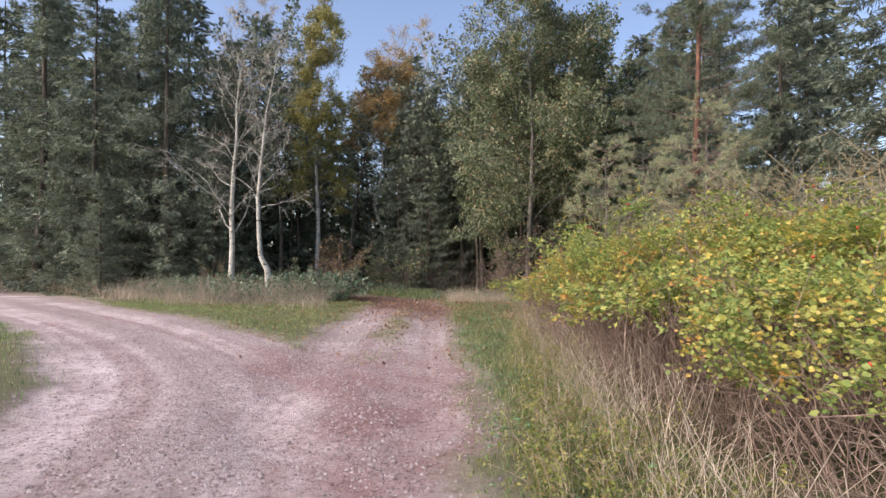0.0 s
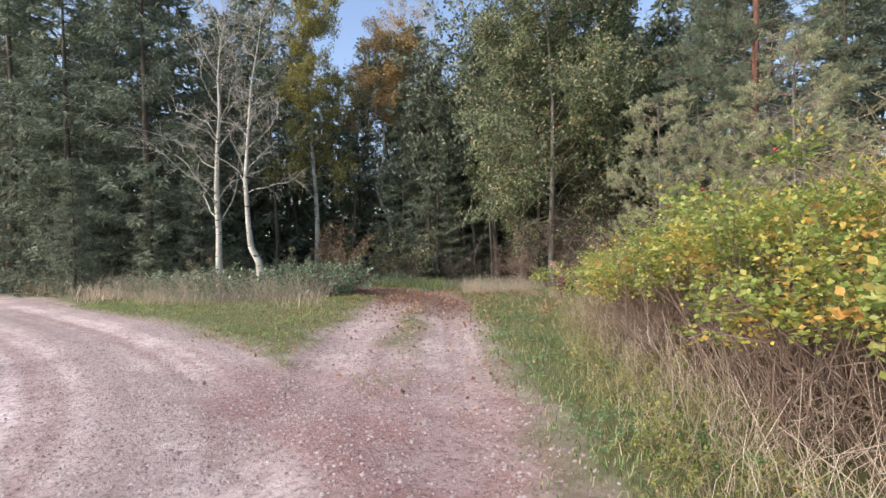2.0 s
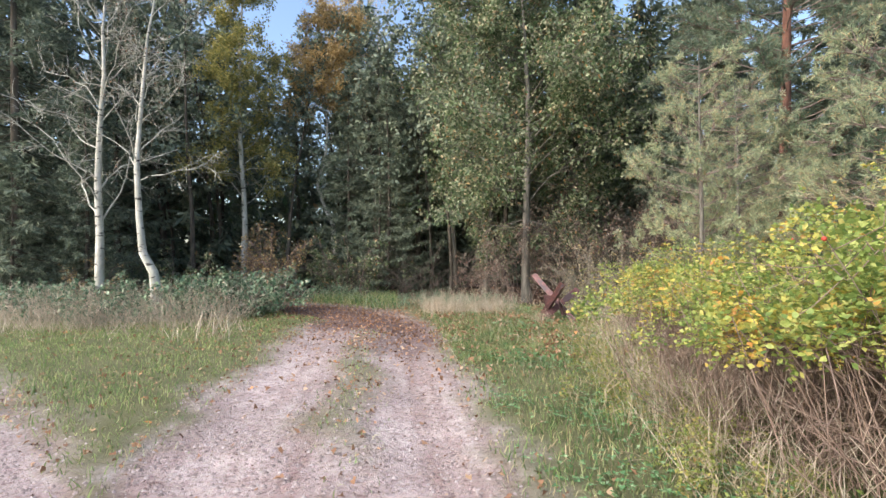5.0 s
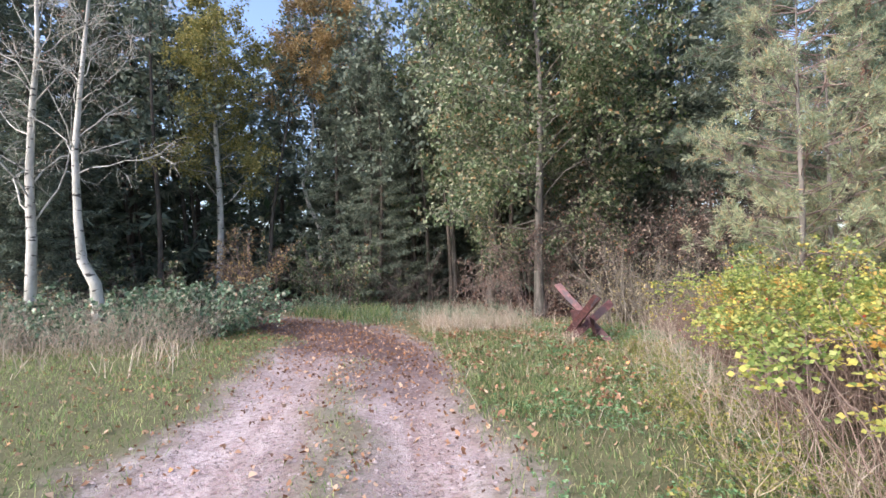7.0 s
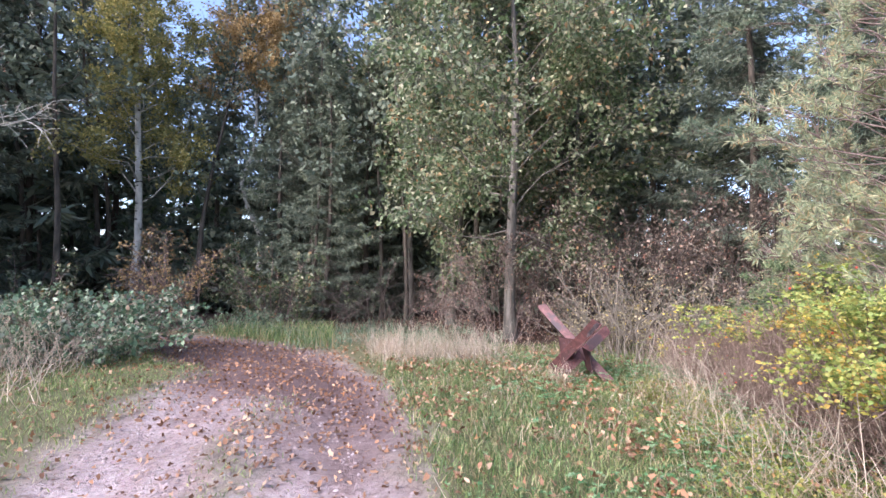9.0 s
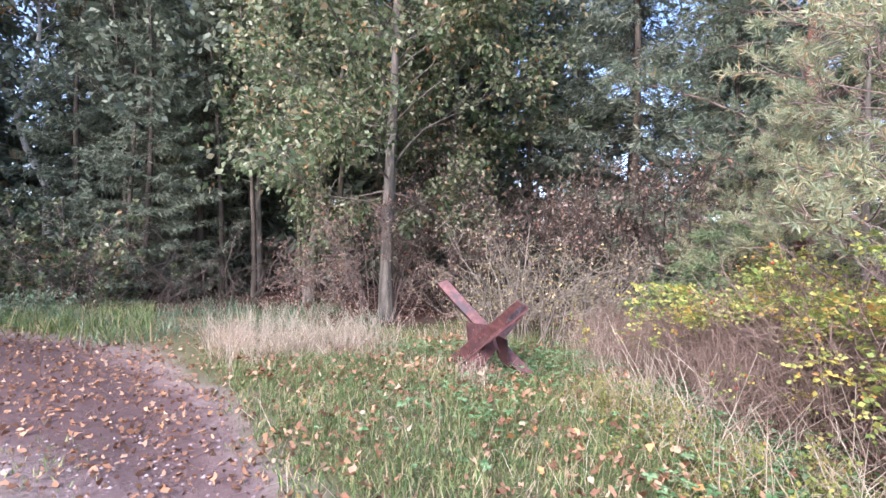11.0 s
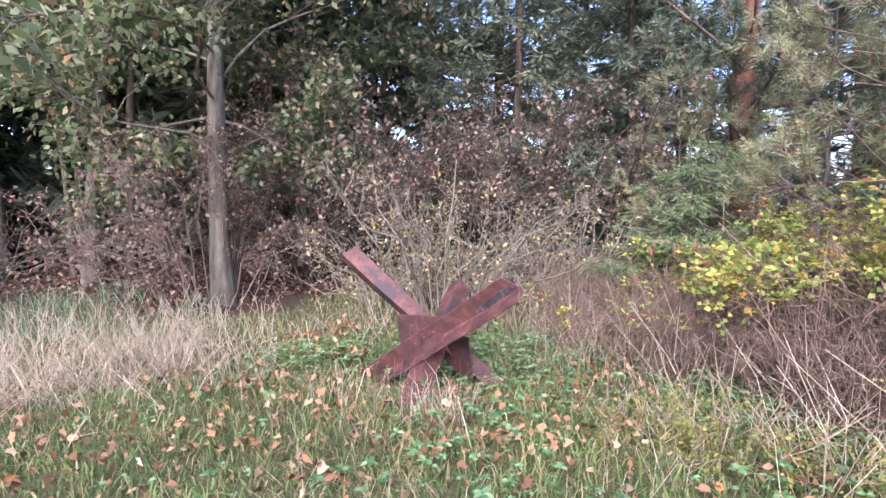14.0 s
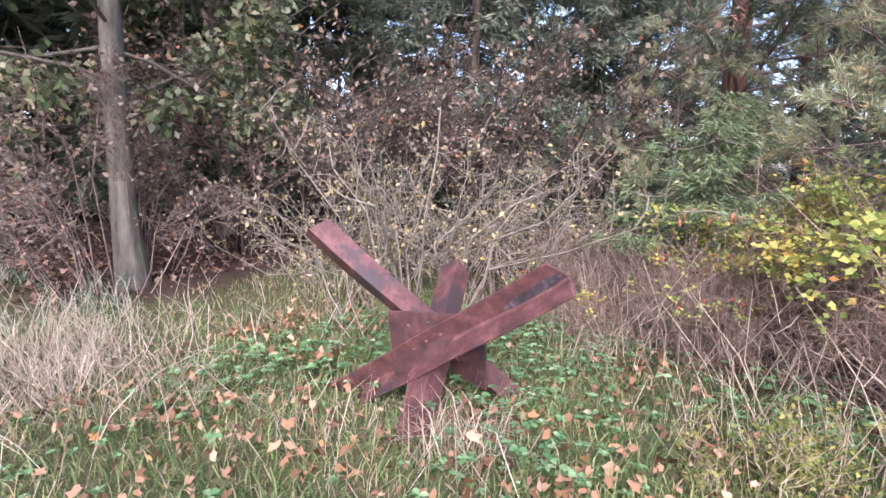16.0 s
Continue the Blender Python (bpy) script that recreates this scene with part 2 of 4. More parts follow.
def rust_material(name, tone):
    m, t, b = nodes_of(name)
    n, n2 = noise_at(t, 9, 8, 0.7), noise_at(t, 2.2, 4, 0.6)
    c = ramp(t, n, [(0.3, (0.05, 0.026, 0.027)), (0.5, (0.115, 0.05, 0.048)), (0.72, (0.24, 0.115, 0.105))])
    c = mix(t, ramp(t, n2, [(0.54, (0, 0, 0)), (0.58, (0.85, 0.85, 0.85))]), c, (0.06, 0.045, 0.05))
    c = mix(t, ramp(t, n2, [(0.30, (0.5, 0.5, 0.5)), (0.40, (0, 0, 0))]), c, (0.25, 0.13, 0.115))
    c = mix(t, 1.0, c, tone, "MULTIPLY")
    t.links.new(c, b.inputs["Base Color"])
    b.inputs["Roughness"].default_value = 0.62
    b.inputs["Metallic"].default_value = 0.15
    add_bump(t, b, n, 0.35, 0.006)
    return m


def single_leaf_material():
    m, t, b = nodes_of("single fallen leaves")
    info = t.nodes.new("ShaderNodeObjectInfo")
    c = ramp(t, info.outputs["Random"], [(0, (0.17, 0.085, 0.05)), (0.35, (0.36, 0.19, 0.10)), (0.6, (0.50, 0.33, 0.21)), (0.85, (0.60, 0.47, 0.35)), (1, (0.64, 0.27, 0.08))])
    t.links.new(mix(t, 1.0, c, ramp(t, noise_at(t, 30, 4), [(0.3, (0.6, 0.58, 0.55)), (0.65, (1.1, 1.1, 1.1))]), "MULTIPLY"), b.inputs["Base Color"])
    b.inputs["Roughness"].default_value = 0.65
    return m


LITTER2 = single_leaf_material()
GROUND, PEBBLE = ground_material(), pebble_material()
def bare_steel_material():
    m, t, b = nodes_of("scraped steel and dark of holes")
    n = noise_at(t, 30, 6, 0.7)
    t.links.new(ramp(t, n, [(0.3, (0.04, 0.034, 0.038)), (0.55, (0.12, 0.105, 0.12)), (0.72, (0.34, 0.30, 0.31))]), b.inputs["Base Color"])
    b.inputs["Roughness"].default_value = 0.42
    b.inputs["Metallic"].default_value = 0.5
    add_bump(t, b, n, 0.4, 0.004)
    return m


SCRAPED_AND_HOLES = bare_steel_material()
RUSTED, PLATE = rust_material("rusted steel", (1, 1, 1)), rust_material("brown rusted plate", (0.62, 0.62, 0.64))


# ---- mesh building ----
def mesh_of(name, chunks, mats):
    """One mesh from chunks (verts n x 3, faces m x 3 or m x 4, material slot)."""
    me = bpy.data.meshes.new(name)
    off, vs, loops, sizes, slots = 0, [], [], [], []
    for v, f, s in chunks:
        if len(f) == 0:
            continue
        vs.append(np.asarray(v, np.float32).reshape(-1, 3))
        f = np.asarray(f, np.int64) + off
        off += len(vs[-1])
        loops.append(f.ravel())
        sizes.append(np.full(len(f), f.shape[1]))
        slots.append(np.full(len(f), s))
    vs, loops, sizes, slots = (np.concatenate(q) for q in (vs, loops, sizes, slots))
    me.vertices.add(len(vs))
    me.vertices.foreach_set("co", vs.ravel())
    me.loops.add(len(loops))
    me.loops.foreach_set("vertex_index", loops.astype(np.int32))
    me.polygons.add(len(sizes))
    me.polygons.foreach_set("loop_start", (np.cumsum(sizes) - sizes).astype(np.int32))
    me.polygons.foreach_set("material_index", slots.astype(np.int32))
    for m in mats:
        me.materials.append(m)
    me.update(calc_edges=True)
    return me


def part(name, chunks, mat, parent=None, label="", smooth=False):
    me = mesh_of(name, chunks, [mat])
    if smooth:
        me.polygons.foreach_set("use_smooth", np.ones(len(me.polygons), bool))
    ob = new(name, me)
    ob.parent = parent
    if label:
        tagged(ob, label)
    return ob


def stuff(ob):
    ob["kind"] = "stuff"
    return ob


def unit(v):
    return v / np.maximum(np.linalg.norm(v, axis=-1, keepdims=True), 1e-9)


def balls(n, r):
    return unit(r.normal(size=(n, 3)))


def leaves(P, D, L, W, r, fold=0.18, face=None):
    """Folded leaf blades at P along D."""
    n = len(P)
    D = unit(D)
    N = unit(balls(n, r) + (np.array(face) if face is not None else 0))
    S = unit(np.cross(D, N))
    N = np.cross(S, D)
    L, W = np.broadcast_to(L, n)[:, None], np.broadcast_to(W, n)[:, None]
    mid = P + D * L * 0.48
    V = np.stack([P, mid + S * W / 2 + N * W * fold, P + D * L - N * L * 0.08, mid - S * W / 2 + N * W * fold], 1)
    F = np.arange(4 * n).reshape(n, 4)
    return V, F, 0


def broad(P, D, L, W, r, fold=0.14, face=None):
    """Leaves with rounded sides: two halves about the midrib."""
    n = len(P)
    D = unit(D)
    N = unit(balls(n, r) + (np.array(face) if face is not None else 0))
    S = unit(np.cross(D, N))
    N = np.cross(S, D)
    L, W = np.broadcast_to(L, n)[:, None], np.broadcast_to(W, n)[:, None]
    lo, hi = P + D * L * 0.28 + N * W * fold, P + D * L * 0.68 + N * W * fold * 0.8
    V = np.stack([P, lo + S * W * 0.42, hi + S * W * 0.46, P + D * L - N * L * 0.1, hi - S * W * 0.46, lo - S * W * 0.42], 1)
    k = np.arange(n)[:, None] * 6
    return V, np.concatenate([k + np.array([[0, 1, 2, 3]]), k + np.array([[3, 4, 5, 0]])]), 0


def lobed(P, L, r):
    """Curled, lobed fallen leaves that lie about flat."""
    n, m = len(P), 11
    q = np.linspace(0, 2 * math.pi, m, endpoint=False)[None] + r.uniform(0, 6, (n, 1))
    wave = np.array([1.0, 0.7, 0.95, 0.62, 0.85, 0.7, 0.72, 0.85, 0.6, 0.95, 0.7])[None] * r.uniform(0.7, 1.25, (n, m))
    T = unit(np.array([0, 0, 1.0]) + r.normal(size=(n, 3)) * 0.6)
    X = unit(np.cross(T, balls(n, r)))
    Y = np.cross(T, X)
    R = (L[:, None] * 0.5 * wave)[:, :, None]
    c, s = np.cos(q)[:, :, None], np.sin(q)[:, :, None]
    squeeze = r.uniform(0.38, 0.72, (n, 1, 1))
    V = P[:, None] + X[:, None] * R * c + Y[:, None] * R * s * squeeze + T[:, None] * (R * s) ** 2 / L[:, None, None] * r.uniform(0.3, 2.2, (n, 1, 1))
    return V, np.arange(n * m).reshape(n, m), 0


def sticks(A, B, ra, rb, r, bow=0.08):
    """Thin bent twigs from A to B, three-sided."""
    n = len(A)
    D = unit(B - A)
    ln = np.linalg.norm(B - A, axis=1, keepdims=True)
    M = (A + B) / 2 + balls(n, r) * ln * bow
    X = unit(np.cross(D, balls(n, r)))
    Y = np.cross(D, X)
    ra, rb = np.broadcast_to(ra, n)[:, None], np.broadcast_to(rb, n)[:, None]
    rings = []
    for C, R in ((A, ra), (M, (ra + rb) / 2), (B, rb)):
        for k in range(3):
            q = k * 2 * math.pi / 3
            rings.append(C + X * R * math.cos(q) + Y * R * math.sin(q))
    V = np.stack(rings, 1)
    base = np.arange(n)[:, None] * 9
    F = np.concatenate([base + np.array([[i * 3 + k, i * 3 + (k + 1) % 3, i * 3 + 3 + (k + 1) % 3, i * 3 + 3 + k]]) for i in range(2) for k in range(3)])
    return V, F, 0


def tube(pts, radii, sides=8, jag=0.0, r=None):
    pts, radii = np.asarray(pts, float), np.asarray(radii, float)
    D = unit(np.gradient(pts, axis=0))
    ref = np.array([0.31, 0.95, 0.05])
    X = unit(np.cross(D, ref))
    Y = np.cross(D, X)
    q = np.arange(sides) * 2 * math.pi / sides
    rr = np.repeat(radii[:, None], sides, 1)
    if jag:
        rr = rr * (1 + jag * r.normal(size=rr.shape))
    V = pts[:, None] + (X[:, None] * np.cos(q)[None, :, None] + Y[:, None] * np.sin(q)[None, :, None]) * rr[:, :, None]
    k, i = np.meshgrid(np.arange(sides), np.arange(len(pts) - 1))
    k, i = k.ravel(), i.ravel()
    F = np.stack([i * sides + k, i * sides + (k + 1) % sides, (i + 1) * sides + (k + 1) % sides, (i + 1) * sides + k], 1)
    return V.reshape(-1, 3), F, 0


def path_at(pts, u):
    """Points along a polyline at fractions u."""
    pts = np.asarray(pts)
    s = np.linspace(0, 1, len(pts))
    return np.stack([np.interp(u, s, pts[:, k]) for k in range(3)], -1)


def wander(start, d, length, n, r, wob=0.12, lift=0.0):
    pts, d = [np.array(start, float)], unit(np.array(d, float))
    for _ in range(n):
        d = unit(d + r.normal(size=3) * wob + np.array([0, 0, lift]))
        pts.append(pts[-1] + d * length / n)
    return np.array(pts)


# ---- trees ----
def place(ob, x, y, rz=0, s=1.0, sink=0.05):
    m = Matrix.Translation((x, y, float(hgt(x, y)) - sink)) @ Matrix.Rotation(radians(rz), 4, "Z")
    ob.matrix_basis = m
    ob.scale = (s, s, s)
    return ob


def copies(ob, spots, sink=0.05):
    """Copies of a thing at (x, y, turn, size)."""
    for x, y, rz, s in spots:
        c = copy_thing(ob, Matrix.Translation((x, y, float(hgt(x, y)) - sink)) @ Matrix.Rotation(radians(rz), 4, "Z"))
        c.scale = (s, s, s)


def spruce(name, h, R, r, z0=0.8, gap=0.36, per=5, blades=4, needles=SPRUCE, bark=BARK_DARK, bl=(0.17, 0.31), bw=(0.035, 0.065), dense=1.0, far=False):
    """A spruce: whorls of drooping boughs hung with needle twigs."""
    tree = new(name)
    trunk = np.array([[0.1 * math.sin(z * 0.3), 0.08 * math.cos(z * 0.4), z] for z in np.linspace(-0.2, h, 14)])
    part("trunk", [tube(trunk, np.linspace(h * 0.011, min(0.02, h * 0.0012), 14), 9, 0.05, r)], bark, tree, smooth=True)
    wood, P, D = [], [], []
    z = z0
    while z < h - 0.08:
        f = 1 - z / h
        for k in range(per):
            az = r.uniform(0, 2 * math.pi)
            ln = R * (f ** 0.75) * r.uniform(0.6, 1.15) * (0.75 if z < 1.6 and h > 5 else 1) + 0.1
            out = np.array([math.cos(az), math.sin(az), 0.0])
            u = np.linspace(0, 1, 6)[:, None]
            zz = z + r.uniform(-0.15, 0.15)
            bough = np.array([0, 0, zz]) + out * ln * u + np.array([0, 0, 1]) * ln * (-0.42 * u + 0.32 * u ** 2.4 + 0.10 * f * u)
            wood.append(tube(bough[::2], np.linspace(0.01 + 0.012 * f, 0.006, 3), 3) if far else tube(bough, np.linspace(0.008 + 0.012 * f, 0.004, 6), 4))
            nt = int((8 + 10 * ln) * dense)
            uu = r.uniform(0.15, 1.0, nt) ** 0.8
            base = path_at(bough, uu)
            side = np.cross(out, [0, 0, 1])
            sgn = r.choice([-1, 1], nt)[:, None]
            tw = unit(out * r.uniform(0.2, 0.9, (nt, 1)) + side * sgn * r.uniform(0.4, 1.1, (nt, 1)) + np.array([0, 0, 1]) * r.uniform(-0.9, 0.05, (nt, 1)))
            tl = (0.16 + 0.30 * (1 - uu))[:, None] * min(1.3, 0.5 + ln * 0.3)
            for b in range(blades):
                P.append(base + tw * tl * (b / blades) + r.normal(size=(nt, 3)) * 0.02)
                D.append(tw + r.normal(size=(nt, 3)) * 0.45)
        z += gap * r.uniform(0.8, 1.2)
    P, D = np.concatenate(P), np.concatenate(D)
    stuff(part("boughwork", wood, bark, tree))
    part("crown", [leaves(P, D, r.uniform(*bl, len(P)), r.uniform(*bw, len(P)), r, 0.1)], needles, tree)
    return tree


def leafy(name, h, trunk_r, r, crown, limbs, subs, twigs, per, lsize, leafmat, bark, z0, bend=0.05, spread=1.0, sides=10, aspect=0.55, stem=None, droop=0.0, split=False, far=False):
    """A broadleaf tree. crown(z fraction) gives the crown's radius; stem: a given trunk line."""
    tree = new(name)
    pts = wander((0, 0, -0.2), (0, 0, 1), h + 0.2, 12, r, bend, 0.05) if stem is None else np.array(stem, float)
    rad = trunk_r * (1 - np.linspace(0, 1, len(pts)) * 0.95) ** 1.15
    rad[0] *= 1.35
    part("trunk", [tube(pts, rad, sides, 0.05, r)], bark, tree, smooth=True)
    wood, SA, SB, LP, LD = [], [], [], [], []
    for k in range(limbs):
        f = z0 + (0.97 - z0) * (k + r.uniform(0, 1)) / limbs
        start = path_at(pts, f)
        az = k * 2.4 + r.uniform(-0.5, 0.5)
        R = crown((f - z0) / (1 - z0)) * r.uniform(0.75, 1.15)
        up = r.uniform(0.15, 0.6) * spread + 0.5 * f
        d = np.array([math.cos(az), math.sin(az), up])
        limb = wander(start, d, R * math.hypot(1, up * 0.6), 6, r, 0.24, 0.04 - droop)
        lr = min(max(0.01, trunk_r * (1 - f) * 0.24), 0.026)
        if split:
            part("limb", [tube(limb, np.linspace(lr, 0.008, 7), 6)], bark, tree, smooth=True)
        else:
            wood.append(tube(limb, np.linspace(lr, 0.008, 7), 5))
        for j in range(subs):
            u = r.uniform(0.25, 1.0)
            p = path_at(limb, u)
            sub = wander(p, unit(limb[-1] - limb[0]) + r.normal(size=3) * 0.75, R * r.uniform(0.25, 0.5), 3, r, 0.2, 0.05 - droop)
            wood.append(tube(sub, np.linspace(max(0.006, lr * 0.4), 0.004, 4), 3))
            tb = path_at(sub, r.uniform(0.1, 1.0, twigs))
            td = unit(balls(twigs, r) + unit(sub[-1] - sub[0]) * 0.8 + np.array([0, 0, 0.1 - 2 * droop]))
            tl = r.uniform(0.3, 0.8, (twigs, 1)) * (0.5 + 0.1 * R)
            SA.append(tb)
            SB.append(tb + td * tl)
            if per:
                q = np.repeat(np.arange(twigs), per)
                pos = tb[q] + td[q] * tl[q] * r.uniform(0.15, 1.1, (len(q), 1)) + r.normal(size=(len(q), 3)) * 0.09
                LP.append(pos)
                LD.append(td[q] + balls(len(q), r) * 1.1 - np.array([0, 0, 0.3]))
    SA, SB = np.concatenate(SA), np.concatenate(SB)
    if not far:
        wood.append(sticks(SA, SB, 0.006, 0.0025, r))
    stuff(part("twigwork", wood, bark, tree))
    if per:
        P, D = np.concatenate(LP), np.concatenate(LD)
        L = r.uniform(0.7, 1.25, len(P)) * lsize
        part("crown", [leaves(P, D, L, L * aspect, r, 0.15, (0, 0, 0.5))], leafmat, tree)
    return tree


def pine(name, h, trunk_r, r, R, whorls, per, tufts, z0=0.12, needles=PINE, bark=BARK_PINE, nl=0.11, nw=1.0, many=28, inner=0.3):
    """A pine: level limbs that end in tufts of long needles."""
    tree = new(name)
    pts = wander((0, 0, -0.2), (0, 0, 1), h + 0.2, 10, r, 0.012, 0.06)
    part("trunk", [tube(pts, trunk_r * (1 - np.linspace(0, 0.9, 11)), 10, 0.06, r)], bark, tree, smooth=True)
    wood, SA, SB, P, D = [], [], [], [], []
    for w in range(whorls):
        f = z0 + (0.98 - z0) * w / whorls
        for k in range(per):
            az = r.uniform(0, 2 * math.pi)
            ln = R * (1 - f) ** 0.6 * r.uniform(0.6, 1.15) + 0.15
            limb = wander(path_at(pts, f + r.uniform(-0.01, 0.01)), (math.cos(az), math.sin(az), r.uniform(0.0, 0.4)), ln, 5, r, 0.14, 0.05)
            part("limb", [tube(limb, np.linspace(max(0.007, trunk_r * 0.2 * (1 - f)), 0.004, 6), 5)], TWIG_BROWN, tree)
            nt = max(3, int(tufts * ln / R))
            tb = path_at(limb, r.uniform(inner, 1.0, nt) ** 0.7)
            td = unit(unit(limb[-1] - limb[0]) + balls(nt, r) * 0.9 + np.array([0, 0, 0.35]))
            tl = r.uniform(0.12, 0.38, (nt, 1))
            SA.append(tb)
            SB.append(tb + td * tl)
            q = np.repeat(np.arange(nt), many)
            P.append(tb[q] + td[q] * tl[q] * r.uniform(0.5, 1.0, (len(q), 1)))
            D.append(td[q] * 0.9 + balls(len(q), r) * 1.1)
    wood.append(sticks(np.concatenate(SA), np.concatenate(SB), 0.006, 0.003, r))
    stuff(part("twigwork", wood, TWIG_BROWN, tree))
    P, D = np.concatenate(P), np.concatenate(D)
    part("crown", [leaves(P, D, r.uniform(0.7, 1.3, len(P)) * nl, r.uniform(0.004, 0.008, len(P)) * nw, r, 0.1)], needles, tree)
    return tree


def thicket(name, R, H, stems, twigs, per, lsize, wood_mat, leafmat, r, fan=0.5, fine=0.004, aspect=0.6, low=0.35, sprigs=2, bow=0.12):
    """A many-stemmed bush: arching stems in two bends, twigs and sprigs off them, leaves on both."""
    bush = new(name)
    az, rad = r.uniform(0, 2 * math.pi, stems), R * np.sqrt(r.uniform(0, 1, stems))
    A = np.stack([np.cos(az) * rad * 0.7, np.sin(az) * rad * 0.7, np.full(stems, -0.05)], 1)
    hh = H * r.uniform(0.45, 1.05, stems) * (1 - 0.35 * (rad / R) ** 2)
    up = np.stack([0 * hh, 0 * hh, hh], 1)
    out = np.stack([np.cos(az), np.sin(az), 0 * az], 1) * rad[:, None] * fan
    M = A + up * 0.55 + out * 0.35 + r.normal(size=(stems, 3)) * R * np.array([0.16, 0.16, 0.05])
    B = M + up * 0.45 + out * 0.9 + r.normal(size=(stems, 3)) * R * np.array([0.3, 0.3, 0.08])
    woods = [sticks(A, M, fine * 2.2, fine * 1.5, r, bow * 0.6), sticks(M, B, fine * 1.5, fine * 0.7, r, bow)]
    q = np.repeat(np.arange(stems), twigs)
    u = r.uniform(low, 1.0, len(q))[:, None]
    TA = np.where(u < 0.5, A[q] + (M - A)[q] * u * 2, M[q] + (B - M)[q] * (u - 0.5) * 2)
    td = unit(balls(len(q), r) + np.array([0, 0, 0.35]) + unit(out + 1e-3)[q] * 0.5)
    TB = TA + td * r.uniform(0.15, 0.6, (len(q), 1)) * min(1.0, H * 0.42)
    TB[:, 2] = np.maximum(TB[:, 2], 0.02)
    woods.append(sticks(TA, TB, fine * 0.85, fine * 0.45, r, 0.15))
    g = np.repeat(np.arange(len(q)), sprigs)
    SA = TA[g] + (TB - TA)[g] * r.uniform(0.3, 1.0, (len(g), 1))
    SB = SA + unit(balls(len(g), r) + td[g] * 0.8) * r.uniform(0.06, 0.26, (len(g), 1)) * min(1.0, H * 0.5)
    SB[:, 2] = np.maximum(SB[:, 2], 0.02)
    woods.append(sticks(SA, SB, fine * 0.5, fine * 0.35, r, 0.15))
    stuff(part("stemwork", woods, wood_mat, bush))
    if per:
        g = r.integers(0, len(SA), len(q) * per)
        P = SA[g] + (SB - SA)[g] * r.uniform(0.2, 1.1, (len(g), 1)) + r.normal(size=(len(g), 3)) * 0.03
        D = (SB - SA)[g] * 3 + balls(len(g), r)
        L = r.uniform(0.6, 1.35, len(g)) * lsize
        part("foliage", [leaves(P, D, L, L * aspect, r, 0.18, (0, 0, 0.7))], leafmat, bush)
    return bush


def rose_bush(name, R, H, r, canes=150, clusters=120, per=30, tangle=9, low=0.86, leaf=0.036):
    """A rose bush: tangled brown canes below, clumps of feathered leaves on their tips, some hips."""
    bush = new(name)
    az, rad = r.uniform(0, 2 * math.pi, canes), R * np.sqrt(r.uniform(0, 1, canes))
    A = np.stack([np.cos(az) * rad * 0.75, np.sin(az) * rad * 0.75, np.full(canes, -0.05)], 1)
    hump = 1 + 0.07 * np.sin(2 * az + 1) + 0.06 * np.sin(5 * az + rad * 4)
    top = H * (1 - 0.20 * (rad / R) ** 2) * r.uniform(0.83, 1.0, canes) * hump + (r.uniform(0, 1, canes) > 0.93) * H * 0.16
    B = A + np.stack([np.cos(az) * rad * 0.42, np.sin(az) * rad * 0.42, top], 1) + r.normal(size=(canes, 3)) * np.array([0.24, 0.24, 0])
    q = r.integers(0, canes, canes * tangle)
    u = r.uniform(0.06, 0.95, (len(q), 1))
    TA = A[q] + (B - A)[q] * u
    TB = TA + unit(balls(len(q), r) + np.array([0, 0, 0.15])) * r.uniform(0.12, 0.6, (len(q), 1))
    TB[:, 2] = np.maximum(TB[:, 2], 0.02)
    stuff(part("canework", [sticks(A, B, 0.006, 0.0035, r, 0.18), sticks(TA, TB, 0.0035, 0.0018, r, 0.2)], TWIG_ROSE, bush))
    q = r.integers(0, canes, clusters)
    u = r.uniform(low, 1.04, (clusters, 1)) ** 0.75
    hub = A[q] + (B - A)[q] * u + r.normal(size=(clusters, 3)) * 0.07
    size = r.uniform(0.05, 0.125, clusters)
    g = np.repeat(np.arange(clusters), per)
    n = len(g)
    base = hub[g] + r.normal(size=(n, 3)) * size[g][:, None] * np.array([1, 1, 0.5])
    ax = unit(balls(n, r) * np.array([1, 1, 0.5]) + unit(base - hub[g]) * 0.9 + np.array([0, 0, 0.25]))
    side = unit(np.cross(ax, np.array([0, 0, 1.0])))
    P, D, L = [], [], []
    for s, w in ((0.026, -1), (0.029, 1), (0.058, -1), (0.055, 1), (0.085, 0)):
        P.append(base + ax * s * 1.2 - np.array([0, 0, 1]) * s * s * 3)
        D.append(side * w + ax * (0.6 if w else 1.5) + r.normal(size=(n, 3)) * 0.25)
        L.append(r.uniform(0.68, 1.3, n) * leaf)
    P, D, L = np.concatenate(P), np.concatenate(D), np.concatenate(L)
    part("foliage", [leaves(P, D, L, L * 0.8, r, 0.12, (-0.3, -0.3, 1.0))], ROSE, bush)
    for p in base[r.integers(0, n, 9)] + np.array([0, 0, 0.05]):
        part("rose_hip", [blob(p, 0.014, 0.012)], HIPRED, bush, "red rose hip", True)
    return bush


def blob(p, rx, rz, n=6):
    rings = [tube([(p[0], p[1], p[2] - rz), (p[0], p[1], p[2] - rz * 0.5), (p[0], p[1], p[2] + rz * 0.5), (p[0], p[1], p[2] + rz)], [rx * 0.15, rx * 0.9, rx * 0.9, rx * 0.2], n)]
    return rings[0]


